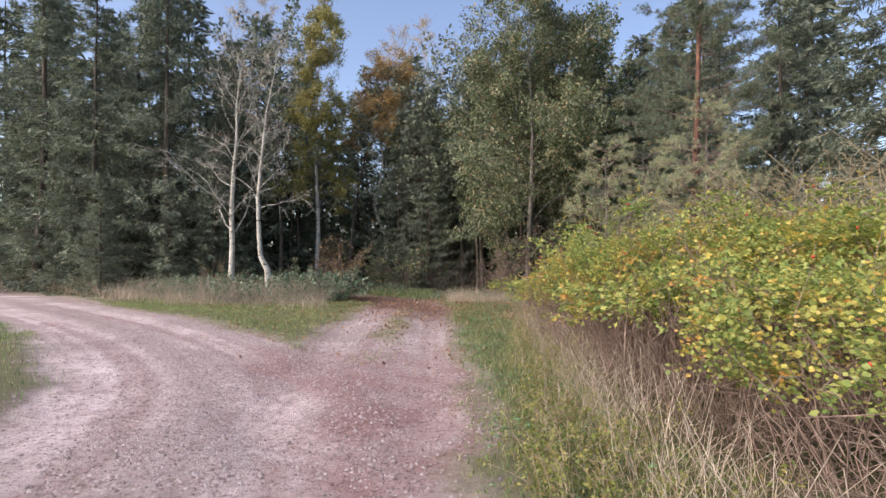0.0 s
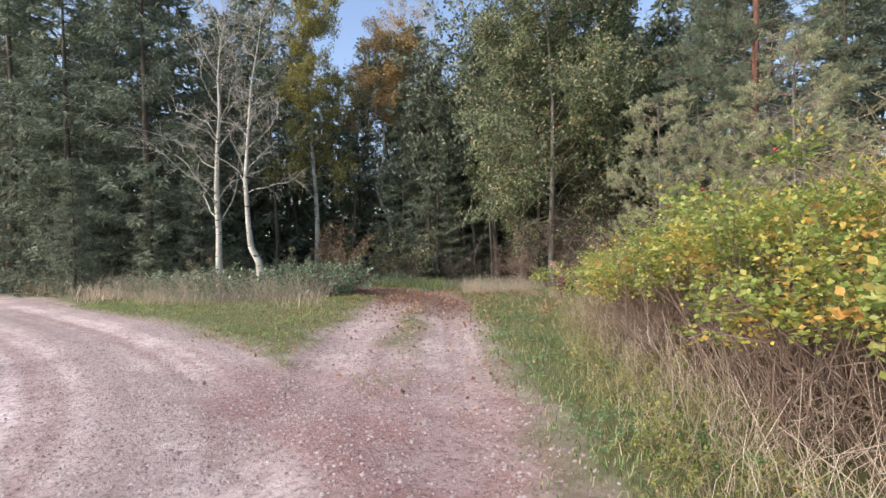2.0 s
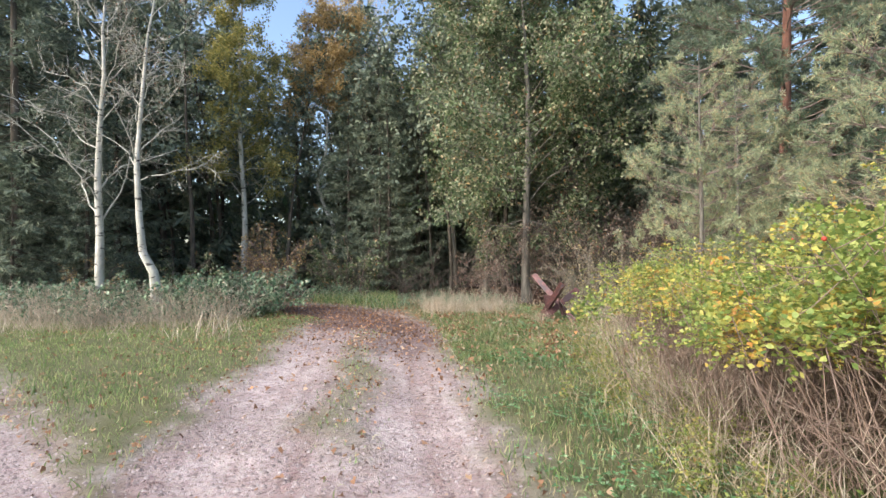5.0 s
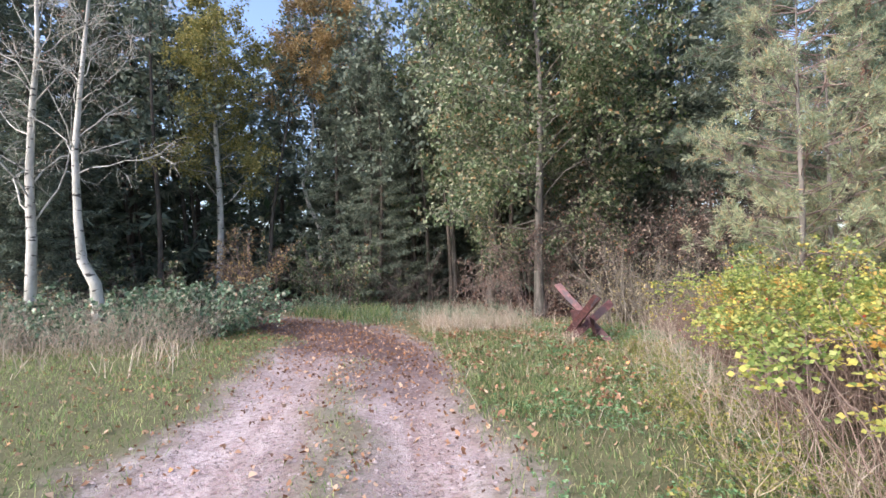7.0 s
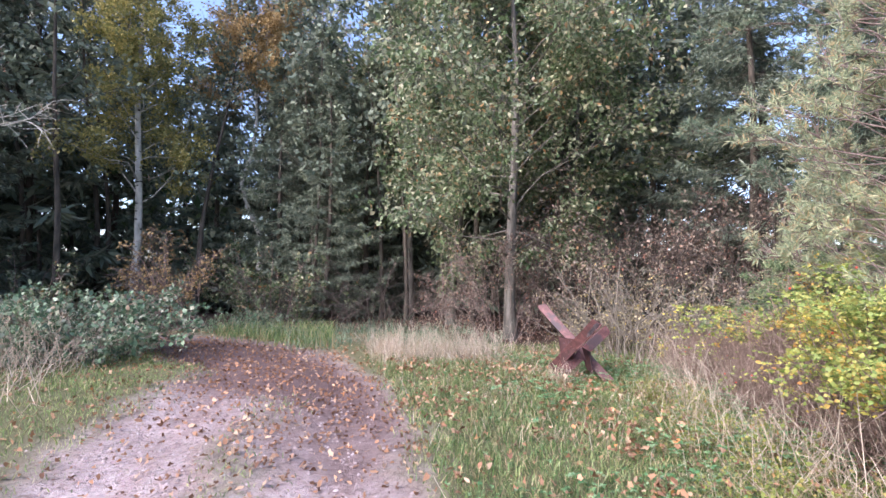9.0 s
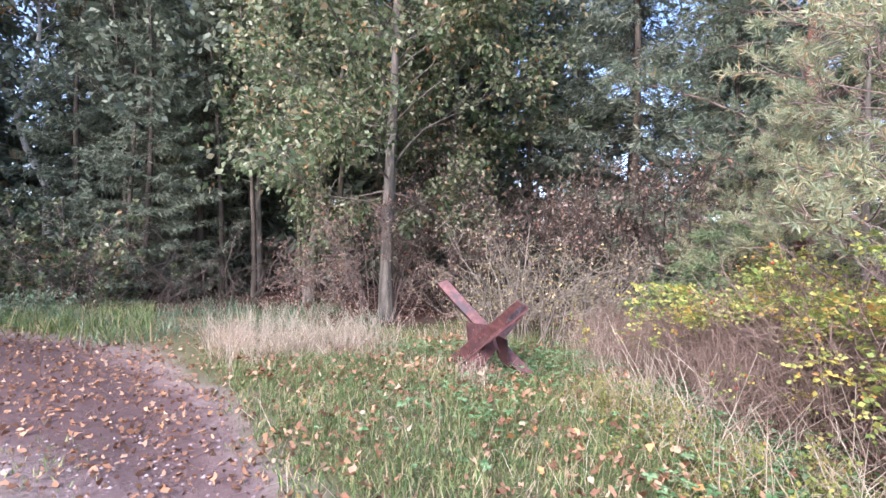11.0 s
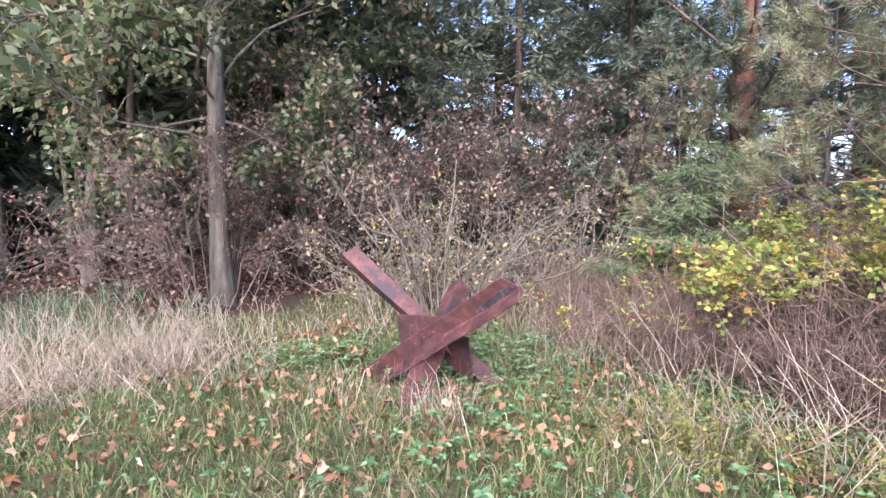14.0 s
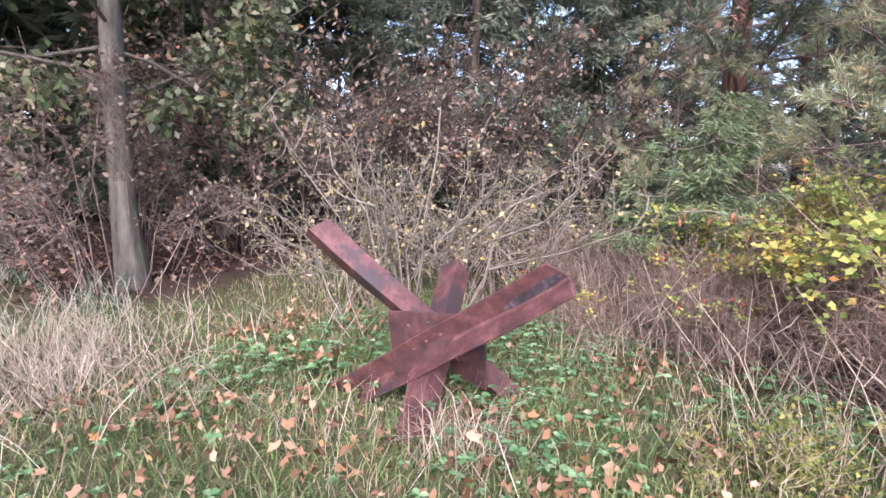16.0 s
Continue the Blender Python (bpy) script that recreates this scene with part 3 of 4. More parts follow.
def blades(P, h, w, r, lean=0.35):
    """Grass blades: a quad and a tip each."""
    n = len(P)
    az = r.uniform(0, 2 * math.pi, n)
    S = np.stack([np.cos(az), np.sin(az), 0 * az], 1)
    d = r.normal(size=(n, 3)) * lean
    d[:, 2] = 0
    h, w = np.broadcast_to(h, n)[:, None], np.broadcast_to(w, n)[:, None]
    Z = np.array([0, 0, 1.0])
    m = P + Z * h * 0.55 + d * h * 0.35
    tip = P + Z * h * np.clip(1 - 0.5 * np.linalg.norm(d, axis=1, keepdims=True), 0.25, 1) + d * h
    V = np.stack([P - S * w / 2, P + S * w / 2, m + S * w * 0.35, m - S * w * 0.35, tip], 1).reshape(-1, 3)
    b = np.arange(n)[:, None] * 5
    return [(V, b + np.array([[0, 1, 2, 3]]), 0)], b + np.array([[3, 2, 4]])


def blade_chunks(P, h, w, r, lean=0.35):
    (c,), tri = blades(P, h, w, r, lean)
    V, F, _ = c
    return V, F, tri


def sward(name, P, h, w, mat, r, label, category="grass", lean=0.35):
    """A sheet of grass blades as one object."""
    V, F, tri = blade_chunks(P, h, w, r, lean)
    me = mesh_two(name, V, F, tri, mat)
    return tagged(new(name, me), label, category, kind="stuff")


def mesh_two(name, V, F, T, mat):
    me = bpy.data.meshes.new(name)
    me.vertices.add(len(V))
    me.vertices.foreach_set("co", np.asarray(V, np.float32).ravel())
    loops = np.concatenate([F.ravel(), T.ravel()]).astype(np.int32)
    sizes = np.concatenate([np.full(len(F), 4), np.full(len(T), 3)])
    me.loops.add(len(loops))
    me.loops.foreach_set("vertex_index", loops)
    me.polygons.add(len(sizes))
    me.polygons.foreach_set("loop_start", (np.cumsum(sizes) - sizes).astype(np.int32))
    me.materials.append(mat)
    me.update(calc_edges=True)
    return me


# ---- ground, road and track ----
ROAD = np.array([(0.2, -40), (-0.9, -10), (-1.1, 0), (-1.9, 4.0), (-3.6, 7.6), (-7.4, 11.8), (-12.5, 16.0), (-23, 24.0), (-60, 48)], float)
TRACK = np.array([(-1.0, 5.0), (-1.2, 9.0), (-1.25, 13.0), (-1.25, 17.0), (-1.7, 19.6), (-3.4, 21.9), (-7.0, 23.6), (-14, 26.5), (-30, 32)], float)


def smooth_line(line, k=12):
    """A Catmull-Rom line through the points."""
    p = np.vstack([2 * line[0] - line[1], line, 2 * line[-1] - line[-2]])
    out = []
    for i in range(1, len(p) - 2):
        for u in np.arange(k) / k:
            out.append(0.5 * (2 * p[i] + (p[i + 1] - p[i - 1]) * u + (2 * p[i - 1] - 5 * p[i] + 4 * p[i + 1] - p[i + 2]) * u * u + (3 * p[i] - 3 * p[i + 1] + p[i + 2] - p[i - 1]) * u ** 3))
    return np.array(out + [line[-1]])


ROAD_L, TRACK_L = smooth_line(ROAD), smooth_line(TRACK)


def line_dist(x, y, line):
    """Distance from the line and signed offset across it (right positive)."""
    x, y = np.asarray(x, float), np.asarray(y, float)
    best, off = np.full(x.shape, 1e9), np.zeros(x.shape)
    for a, b in zip(line[:-1], line[1:]):
        d = b - a
        L2 = float(d @ d)
        u = np.clip(((x - a[0]) * d[0] + (y - a[1]) * d[1]) / L2, 0, 1)
        ex, ey = x - a[0] - u * d[0], y - a[1] - u * d[1]
        dd = np.hypot(ex, ey)
        s = (ex * d[1] - ey * d[0]) / math.sqrt(L2)
        off = np.where(dd < best, np.where(s >= 0, dd, -dd), off)
        best = np.minimum(best, dd)
    return best, off


def ripple(x, y, f, ph=0.0):
    """Smooth value noise from a few sines, about -1 to 1."""
    return (np.sin(x * f + 1.3 * np.sin(y * f * 0.7 + ph) + ph) + np.sin(y * f * 1.13 + 1.7 * np.sin(x * f * 0.61 + 2 * ph)) + 0.6 * np.sin((x + y) * f * 1.9 + ph * 3)) / 2.6


def ss(a, b, v):
    """Smooth step from a to b; falls where b lies below a."""
    u = np.clip((v - a) / (b - a), 0, 1)
    return u * u * (3 - 2 * u)


def zones(x, y):
    """Gravel, mud and forest-floor layers, and the offsets across road and track."""
    dr, orr = line_dist(x, y, ROAD_L)
    dt, ot = line_dist(x, y, TRACK_L)
    rag = 0.2 * ripple(x, y, 2.1) + 0.13 * ripple(x, y, 6.3, 1.0) + 0.08 * ripple(x, y, 17.0, 2.0)
    road = 1 - ss(-0.35, 0.35, dr - 1.85 + rag)
    tw = np.where(y < 18, 1.5, 1.2)
    track = 1 - ss(-0.4, 0.4, dt - tw + rag)
    gap = ss(-0.1, 0.5, 0.42 - np.abs(ot - 0.05) + 0.3 * ripple(x, y, 2.3, 4.0)) * ss(8.5, 10.5, y) * (1 - ss(15, 17.5, y)) * ss(-0.2, 0.5, ripple(x, y, 1.1, 2.2) + 0.25)
    gravel = np.maximum(road, track * (1 - 0.75 * gap))
    mud = track * ss(13.5, 17.5, y + 1.6 * ot + 0.8 * ripple(x, y, 1.7)) * (1 - road)
    ruts = np.exp(-((np.abs(ot) - 0.85) / 0.35) ** 2) * track
    wood = ss(23.5, 26.0, y + 0.6 * ripple(x, y, 0.9)) * ss(-60, -58, x)
    wood = np.maximum(wood, ss(19.3, 21.5, y - 0.35 * np.abs(x - 4)) * ss(2.0, 3.5, x))
    wood = np.maximum(wood, ss(5.5, 7, x))
    wood = wood * (1 - gravel)
    ridge = np.exp(-((orr + 0.12) / 0.42) ** 2) + 0.9 * np.exp(-((orr - 1.42 - 0.1 * ripple(x, y, 1.7, 9)) / 0.33) ** 2)
    coarse = np.clip(ridge * road + 0.4 * track * (1 - road) + 0.5 * ss(0.1, 0.6, ripple(x, y, 1.5, 5)) * gravel, 0, 1)
    red = 0.85 * gravel * ss(0.25, 1.2, orr + 0.5 * ripple(x, y, 1.9, 7)) * (1 - ss(7.0, 10.5, y + ripple(x, y, 1.3, 3))) * (0.55 + 0.45 * ss(-0.4, 0.5, ripple(x, y, 3.4, 5)))
    across = np.where(road > track, orr, ot * 1.2 + 0.7)
    streak = 0.5 + 0.22 * np.sin(across * 4.1 + 0.25 * y + 0.7 * ripple(x, y, 0.5, 2)) + 0.16 * np.sin(across * 9.7 + 0.4 * ripple(x, y, 0.7, 1)) + 0.16 * np.sin(across * 21 + ripple(x, y, 0.9, 4)) + 0.12 * ripple(x, y, 2.6, 3)
    return gravel, mud, wood, coarse, dr, dt, ruts, red, streak


def hgt(x, y):
    x, y = np.asarray(x, float), np.asarray(y, float)
    gravel, mud, wood, coarse, dr, dt, ruts, red, streak = zones(x, y)
    z = -0.02 - 0.06 * ss(2, 9, y) + 0.025 * ripple(x, y, 0.8) * (1 - gravel)
    z = z + 0.06 * (1 - gravel) + 0.02 * ripple(x, y, 4.0, 3) * (1 - gravel) + 0.010 * ripple(x, y, 6, 1) * gravel - 0.035 * ruts + 0.02 * coarse * gravel
    z = z + 0.55 * ss(4.0, 7.5, x) * (1 - ss(9, 14, y)) + 0.15 * ss(3, 9, x) * ss(12, 16, y)
    return z


def axis(lo, a, b, hi, fine):
    mid = np.arange(a, b, fine)
    left = a - np.cumsum(np.geomspace(fine * 1.5, max(30, (a - lo) * 0.35), 26))
    right = mid[-1] + np.cumsum(np.geomspace(fine * 1.5, max(30, (hi - b) * 0.35), 26))
    return np.concatenate([left[::-1], mid, right])


def build_ground():
    xs, ys = axis(-700, -13, 6.2, 700, 0.085), axis(-700, -0.5, 23.5, 700, 0.085)
    X, Y = np.meshgrid(xs, ys)
    lay = zones(X, Y)
    Z = hgt(X, Y)
    V = np.stack([X, Y, Z], -1).reshape(-1, 3)
    nx, ny = len(xs), len(ys)
    i, j = np.meshgrid(np.arange(nx - 1), np.arange(ny - 1))
    i, j = i.ravel(), j.ravel()
    F = np.stack([j * nx + i, j * nx + i + 1, (j + 1) * nx + i + 1, (j + 1) * nx + i], 1)
    cx, cy = (X[:-1, :-1] + X[1:, 1:]).ravel() / 2, (Y[:-1, :-1] + Y[1:, 1:]).ravel() / 2
    g, _, _, _, dr, dt, _, _, _ = zones(cx, cy)
    kind = np.where(g < 0.5, 0, np.where(dr < 2.0, 1, 2))
    for k, nm, lab, cat in ((0, "ground", "grassy verge and leaf-strewn woodland floor", "ground"), (1, "road", "pinkish worn gravel road curving past the wood", "road"), (2, "track", "gravel and mud track strewn with fallen leaves", "track")):
        f = F[kind == k]
        used, inv = np.unique(f, return_inverse=True)
        me = mesh_of(nm, [(V[used], inv.reshape(-1, 4), 0)], [GROUND])
        me.polygons.foreach_set("use_smooth", np.ones(len(me.polygons), bool))
        for an, val in (("gravel", lay[0]), ("mud", lay[1]), ("forest", lay[2]), ("coarse", lay[3]), ("red", lay[7]), ("streak", lay[8])):
            at = me.attributes.new(an, "FLOAT", "POINT")
            at.data.foreach_set("value", val.reshape(-1)[used].astype(np.float32))
        tagged(new(nm, me), lab, cat, kind="structure")


build_ground()


def spots(n, x0, x1, y0, y1, keep, r):
    """Points on the ground in a box, kept by a chance that keep(x, y, zones) gives."""
    x, y = r.uniform(x0, x1, n), r.uniform(y0, y1, n)
    z = zones(x, y)
    ok = r.uniform(0, 1, n) < keep(x, y, z)
    x, y = x[ok], y[ok]
    return np.stack([x, y, hgt(x, y) - 0.01], 1)


def bush_front(y):
    """Where the rose hedge begins, east of the track."""
    return np.interp(y, [-5, 3, 8, 10.4, 14.5, 16, 18], [1.25, 1.45, 1.75, 2.0, 3.25, 3.9, 5.4])


# ---- trees of the wood ----
r1 = np.random.default_rng(3)
s1 = place(tagged(spruce("spruce_tree", 17, 3.9, r1, z0=0.5, gap=0.32), "tall dark grey-green spruce with drooping boughs at the wood's edge", "tree", "spruces at the wood's edge"), -13.2, 24.0)
copies(s1, [(-20.4, 25.6, 80, 1.1), (-17.4, 28.6, 200, 1.12), (11.6, 22.5, 77, 0.9), (11.4, 12.7, 140, 0.72), (9.4, 20.6, 10, 0.72), (10.0, 18.4, 200, 0.58), (12.0, 18.0, 100, 0.72)])
s2 = place(tagged(spruce("spruce_tree", 15, 3.2, r1, z0=0.4, gap=0.33), "bushy spruce with grey-green needles reaching the ground", "tree", "spruces at the wood's edge"), -16.6, 24.0)
copies(s2, [(-24.2, 30.6, 120, 1.15), (-11.4, 27.0, 220, 0.8), (-10.6, 23.4, 30, 0.5), (-0.8, 27.6, 75, 0.62), (0.6, 28.9, 195, 0.7), (-2.6, 29.6, 300, 0.66), (-14.6, 21.6, 10, 0.36), (-18.6, 25.6, 250, 0.5), (-12.0, 22.2, 140, 0.33)])
back = place(tagged(spruce("dark_spruce", 16, 3.4, r1, 1.0, 0.62, 5, 3, bl=(0.4, 0.8), bw=(0.10, 0.19), dense=0.42, far=True), "dark spruce standing deep in the wood", "tree", "spruces deep in the wood"), -2.2, 34.0)
r1b = np.random.default_rng(13)
far = [(-0.9, 32.6, 200, 0.8), (2.0, 32.0, 75, 0.75), (-15.2, 30, 40, 1.15), (-18.6, 33, 140, 1.2), (-11.4, 31, 250, 1.05), (-23, 30, 300, 1.2), (-30, 29, 20, 1.2), (4.8, 31.5, 80, 0.95), (2.6, 33.5, 200, 1.0), (7.4, 27.2, 140, 0.85), (-2.0, 30.8, 50, 0.5), (0.6, 31.5, 140, 0.7), (9.6, 24.8, 250, 0.8), (-5.6, 33.0, 20, 0.72), (-9.3, 32.5, 70, 0.85), (-13.5, 32, 10, 1.0), (-21, 32, 60, 1.1), (-27, 31, 60, 1.1), (8.6, 28, 35, 0.9), (12.8, 26, 120, 1.0), (5.6, 29.0, 90, 0.85), (13.4, 13.0, 80, 0.95), (14.5, 20.0, 190, 0.95), (16.5, 22.5, 60, 1.0), (24, 15, 15, 0.42), (27, 17.5, 80, 0.5), (22, 18.5, 200, 0.5), (30, 13.5, 15, 0.5), (26, 11.5, 90, 0.45), (20, 13.6, 50, 0.3)]
for k in range(22):
    x = -34 + 52 * (k + r1b.uniform(0, 1)) / 22
    far.append((x, r1b.uniform(37, 45) if x > -12 else r1b.uniform(34, 42), r1b.uniform(0, 360), r1b.uniform(0.75, 1.0) * (0.85 if -8 < x < 1 else 1.1)))
copies(back, far)

r2 = np.random.default_rng(21)
oak = leafy("oak_tree", 14.5, 0.155, r2, lambda f: 4.3 * (1 - 0.5 * f) * (0.62 + 0.38 * min(1, f * 5)), 60, 10, 7, 14, 0.125, OAK, BARK_GREY, 0.16, 0.04, spread=0.75, split=True, droop=0.03)
place(tagged(oak, "tall oak with dense dull green leaves turning brown", "tree", "oaks at the wood's edge"), 3.67, 21.82, 20)
oak3 = leafy("oak_tree", 12.5, 0.15, r2, lambda f: 3.9 * (1 - 0.5 * f) * (0.65 + 0.35 * min(1, f * 5)), 40, 8, 6, 11, 0.16, OAK, BARK_GREY, 0.27, 0.04, far=True)
place(tagged(oak3, "oak with dull green leaves standing behind the first", "tree", "oaks at the wood's edge"), 6.9, 24.6, 130)
copies(oak3, [(2.2, 28.6, 60, 0.95)])
oak2 = leafy("slender_tree", 11, 0.15, r2, lambda f: 2.4 * (1 - 0.5 * f), 26, 6, 6, 10, 0.13, OAK, BARK_GREY, 0.35, 0.04)
place(tagged(oak2, "slender grey-barked tree with green leaves behind the oak", "tree"), 3.1, 25.95, 200)

gold = leafy("golden_birch", 18, 0.15, r2, lambda f: 2.7 * (1 - 0.75 * f), 46, 6, 7, 20, 0.10, GOLD, BARK_BIRCH, 0.22, 0.03, 1.3, aspect=0.75, far=True)
place(tagged(gold, "birch with a thin pale stem and golden autumn crown", "tree", "autumn birches"), -7.17, 29.05)
rust_line = [(0.6, 0, -0.2), (0.55, 0, 1.5), (0.5, 0, 3.2), (0.0, 0, 4.3), (-0.25, 0, 5.2), (0.15, 0, 6.6), (0.25, 0, 8.0), (0.1, 0, 9.5), (0.5, 0, 11), (0.9, 0, 12.3), (1.1, 0, 13.4)]
rust = leafy("rust_birch", 14, 0.14, r2, lambda f: 2.4 * (1 - 0.3 * f), 32, 6, 7, 18, 0.10, RUST, BARK_BIRCH, 0.58, 0.06, 1.0, aspect=0.75, stem=rust_line, far=True)
place(tagged(rust, "crooked birch with a rust-orange autumn crown", "tree", "autumn birches"), -4.05, 31.4)
copies(rust, [(-1.4, 35.5, 190, 0.95)])
wisp = leafy("bare_birch", 21, 0.15, r2, lambda f: 2.2 * (1 - 0.6 * f), 30, 6, 7, 3, 0.08, RUST, BARK_BIRCH, 0.45, 0.04, 1.5, aspect=0.7)
place(tagged(wisp, "tall thin birch almost bare of leaves against the sky", "tree", "thin tall birches"), -5.2, 40)
copies(wisp, [(-1.0, 42, 80, 1.1), (-12, 38, 200, 1.0), (-16, 36, 300, 0.95)])

b1 = [(0, 0, -0.2), (0.03, 0, 0.8), (0.05, 0.02, 2.2), (0.0, 0, 3.6), (0.05, 0, 5.0), (0.15, 0, 6.4), (0.12, 0, 7.6), (0.2, 0, 8.6), (0.3, 0, 9.4)]
birch_a = leafy("white_birch", 9.4, 0.14, np.random.default_rng(5), lambda f: 2.3 * (1 - 0.45 * f), 24, 5, 6, 1, 0.045, WITHERED, BARK_BIRCH, 0.26, stem=b1, spread=2.6, aspect=0.7, split=True)
place(tagged(birch_a, "bare white-barked birch standing in the verge", "tree", "white birches by the track"), -8.26, 19.77)
b2 = [(0.05, 0, -0.2), (0.05, 0, 0.7), (-0.02, 0.02, 1.25), (-0.28, 0, 1.75), (-0.36, 0, 2.6), (-0.42, 0, 4.0), (-0.30, 0, 5.6), (-0.16, 0, 7.2), (0.1, 0, 8.6), (0.25, 0, 9.6)]
birch_b = leafy("white_birch", 9.6, 0.15, np.random.default_rng(8), lambda f: 1.7 * (1 - 0.4 * f), 20, 5, 7, 2, 0.05, WITHERED, BARK_BIRCH, 0.50, stem=b2, spread=2.2, aspect=0.7, split=True)
place(tagged(birch_b, "white birch with a kinked stem, nearly leafless", "tree", "white birches by the track"), -6.63, 19.24)

# bare poles deeper in
r3 = np.random.default_rng(31)
pole = leafy("woodland_tree", 13, 0.10, r3, lambda f: 2.0 * (1 - 0.4 * f), 18, 4, 4, 7, 0.20, SPRUCE, BARK_DARK, 0.30, 0.04, far=True)
place(tagged(pole, "thin dark-stemmed tree deep in the wood", "tree", "trees deep in the wood"), -5.0, 36.0)
more = []
for k in range(22):
    x, y = r3.uniform(-13, 12), r3.uniform(26.5, 37)
    if min(abs(x + 4), abs(x + 7.2)) < 1.2 and y < 33:
        continue
    more.append((x, y, r3.uniform(0, 360), r3.uniform(0.8, 1.15)))
copies(pole, more)
stem = leafy("thin_conifer_stem", 12, 0.075, r3, lambda f: 1.5 * (1 - 0.4 * f), 20, 3, 4, 4, 0.22, SPRUCE, BARK_DARK, 0.36, 0.02, far=True)
place(tagged(stem, "thin straight stem in the crowded wood", "tree", "crowded stems in the wood"), 4.3, 29.4)
row = []
for k in range(48):
    x, y = r3.uniform(-1.5, 15), r3.uniform(27, 36)
    row.append((x, y, r3.uniform(0, 360), r3.uniform(0.8, 1.15)))
copies(stem, row)

# pines east of the rose hedge
r4 = np.random.default_rng(41)
big_pine = pine("pine_tree", 12.5, 0.16, r4, 3.4, 25, 5, 62, 0.15, DARKPINE, nl=0.12, nw=2.0, many=24, inner=0.25)
place(tagged(big_pine, "pine with orange-red bark and grey-green needles", "tree", "pines behind the rose hedge"), 8.05, 16.2, 30)
copies(big_pine, [(15.5, 15.2, 220, 0.8)])
young = pine("young_pine", 4.9, 0.055, r4, 1.45, 15, 5, 14, 0.26, bark=BARK_GREY, nl=0.085, nw=1.25, many=44, inner=0.5)
place(tagged(young, "young pine with pale grey-green needles and bare inner twigs", "tree", "young pines"), 4.34, 13.5)
copies(young, [(6.1, 11.8, 100, 1.1), (5.75, 14.5, 210, 1.0), (7.2, 15.2, 60, 0.85), (6.9, 16.6, 150, 0.62)])
low_spruce = spruce("young_spruce", 2.1, 1.6, r4, 0.3, 0.13, 5, 9, YOUNG, BARK_GREY, (0.05, 0.10), (0.008, 0.015), 1.5)
place(tagged(low_spruce, "young spruce with pale drooping boughs beside the rose hedge", "tree"), 5.95, 16.15, 70)

# ---- undergrowth ----
r5 = np.random.default_rng(51)
pale = thicket("pale_leaved_shrub", 1.0, 2.0, 26, 8, 4, 0.05, TWIG_GREY, PALELEAF, r5, 1.0, 0.0075)
place(tagged(pale, "leggy grey-stemmed shrub with pale yellow leaves", "shrub", "shrubs behind the steel obstacle"), 4.7, 18.6)
copies(pale, [(5.8, 17.9, 80, 0.85), (4.9, 19.5, 190, 0.8), (5.4, 18.9, 20, 0.9)])
brown = thicket("twiggy_shrub", 1.5, 3.6, 18, 18, 6, 0.065, TWIG_SHADED, WITHERED, r5, 1.1, 0.008, sprigs=3, low=0.48)
place(tagged(brown, "tall twiggy shrub with small withered leaves", "shrub", "twiggy shrubs at the wood's edge"), 6.2, 20.0)
copies(brown, [(7.6, 18.8, 60, 1.1), (6.0, 22.2, 120, 1.15), (8.6, 21.4, 75, 1.3), (6.9, 22.6, 160, 1.4), (9.4, 16.8, 40, 0.6), (11.2, 15.6, 140, 0.55)])
sprout = thicket("oak_suckers", 0.6, 3.1, 13, 24, 5, 0.06, TWIG_BROWN, WITHERED, r5, 2.2, 0.006, low=0.45, sprigs=3)
place(tagged(sprout, "twigs with withered pinkish leaves round the oak's stem", "shrub", "suckers round the stems"), 3.8, 22.1)
copies(sprout, [(3.2, 26.3, 90, 0.6), (3.35, 21.7, 150, 0.95)])
beech = thicket("rusty_sapling", 0.7, 3.4, 9, 22, 5, 0.075, TWIG_BROWN, RUST, r5, 1.0, 0.009, low=0.25)
place(tagged(beech, "slender sapling with rusty brown leaves", "shrub", "rusty saplings"), -4.9, 25.6)
copies(beech, [(-5.8, 27.4, 90, 1.05), (-10.0, 22.6, 180, 0.6)])
bram = thicket("bramble", 1.15, 1.35, 60, 10, 9, 0.09, TWIG_BROWN, BRAMBLE, r5, 0.9, 0.004, 0.75, 0.15, 1)
place(tagged(bram, "low tangled bramble with blue-green leaves", "bramble", "brambles round the birches"), -6.3, 19.7)
copies(bram, [(-4.9, 20.1, 70, 0.95), (-7.8, 19.5, 140, 0.9), (-9.4, 20.2, 200, 0.8), (-5.2, 21.3, 30, 1.0), (-2.8, 24.8, 310, 0.5), (-10.9, 21.0, 80, 0.8)])
dry = thicket("dry_broom_bush", 1.9, 2.9, 210, 12, 0, 0.04, TWIG_TAN, PALELEAF, r5, 0.9, 0.0055, low=0.25)
place(tagged(dry, "large dry tan bush of bare tangled twigs", "shrub", "dry bushes on the bank"), 6.7, 7.4, 0, 1.1)
copies(dry, [(8.4, 9.0, 90, 1.1)])
elder = thicket("dark_leafy_shrub", 1.2, 3.0, 16, 14, 14, 0.11, TWIG_BROWN, OAK, r5, 1.0, 0.009, 0.6, 0.12, 1)
place(tagged(elder, "dark green leafy shrub in the wood's shade", "shrub", "leafy shrubs under the trees"), -2.2, 27.4)
copies(elder, [(-3.0, 30.2, 240, 1.0), (-8.6, 25.6, 30, 0.8), (-6.6, 31.5, 200, 1.2), (-0.4, 31.0, 100, 1.0)])
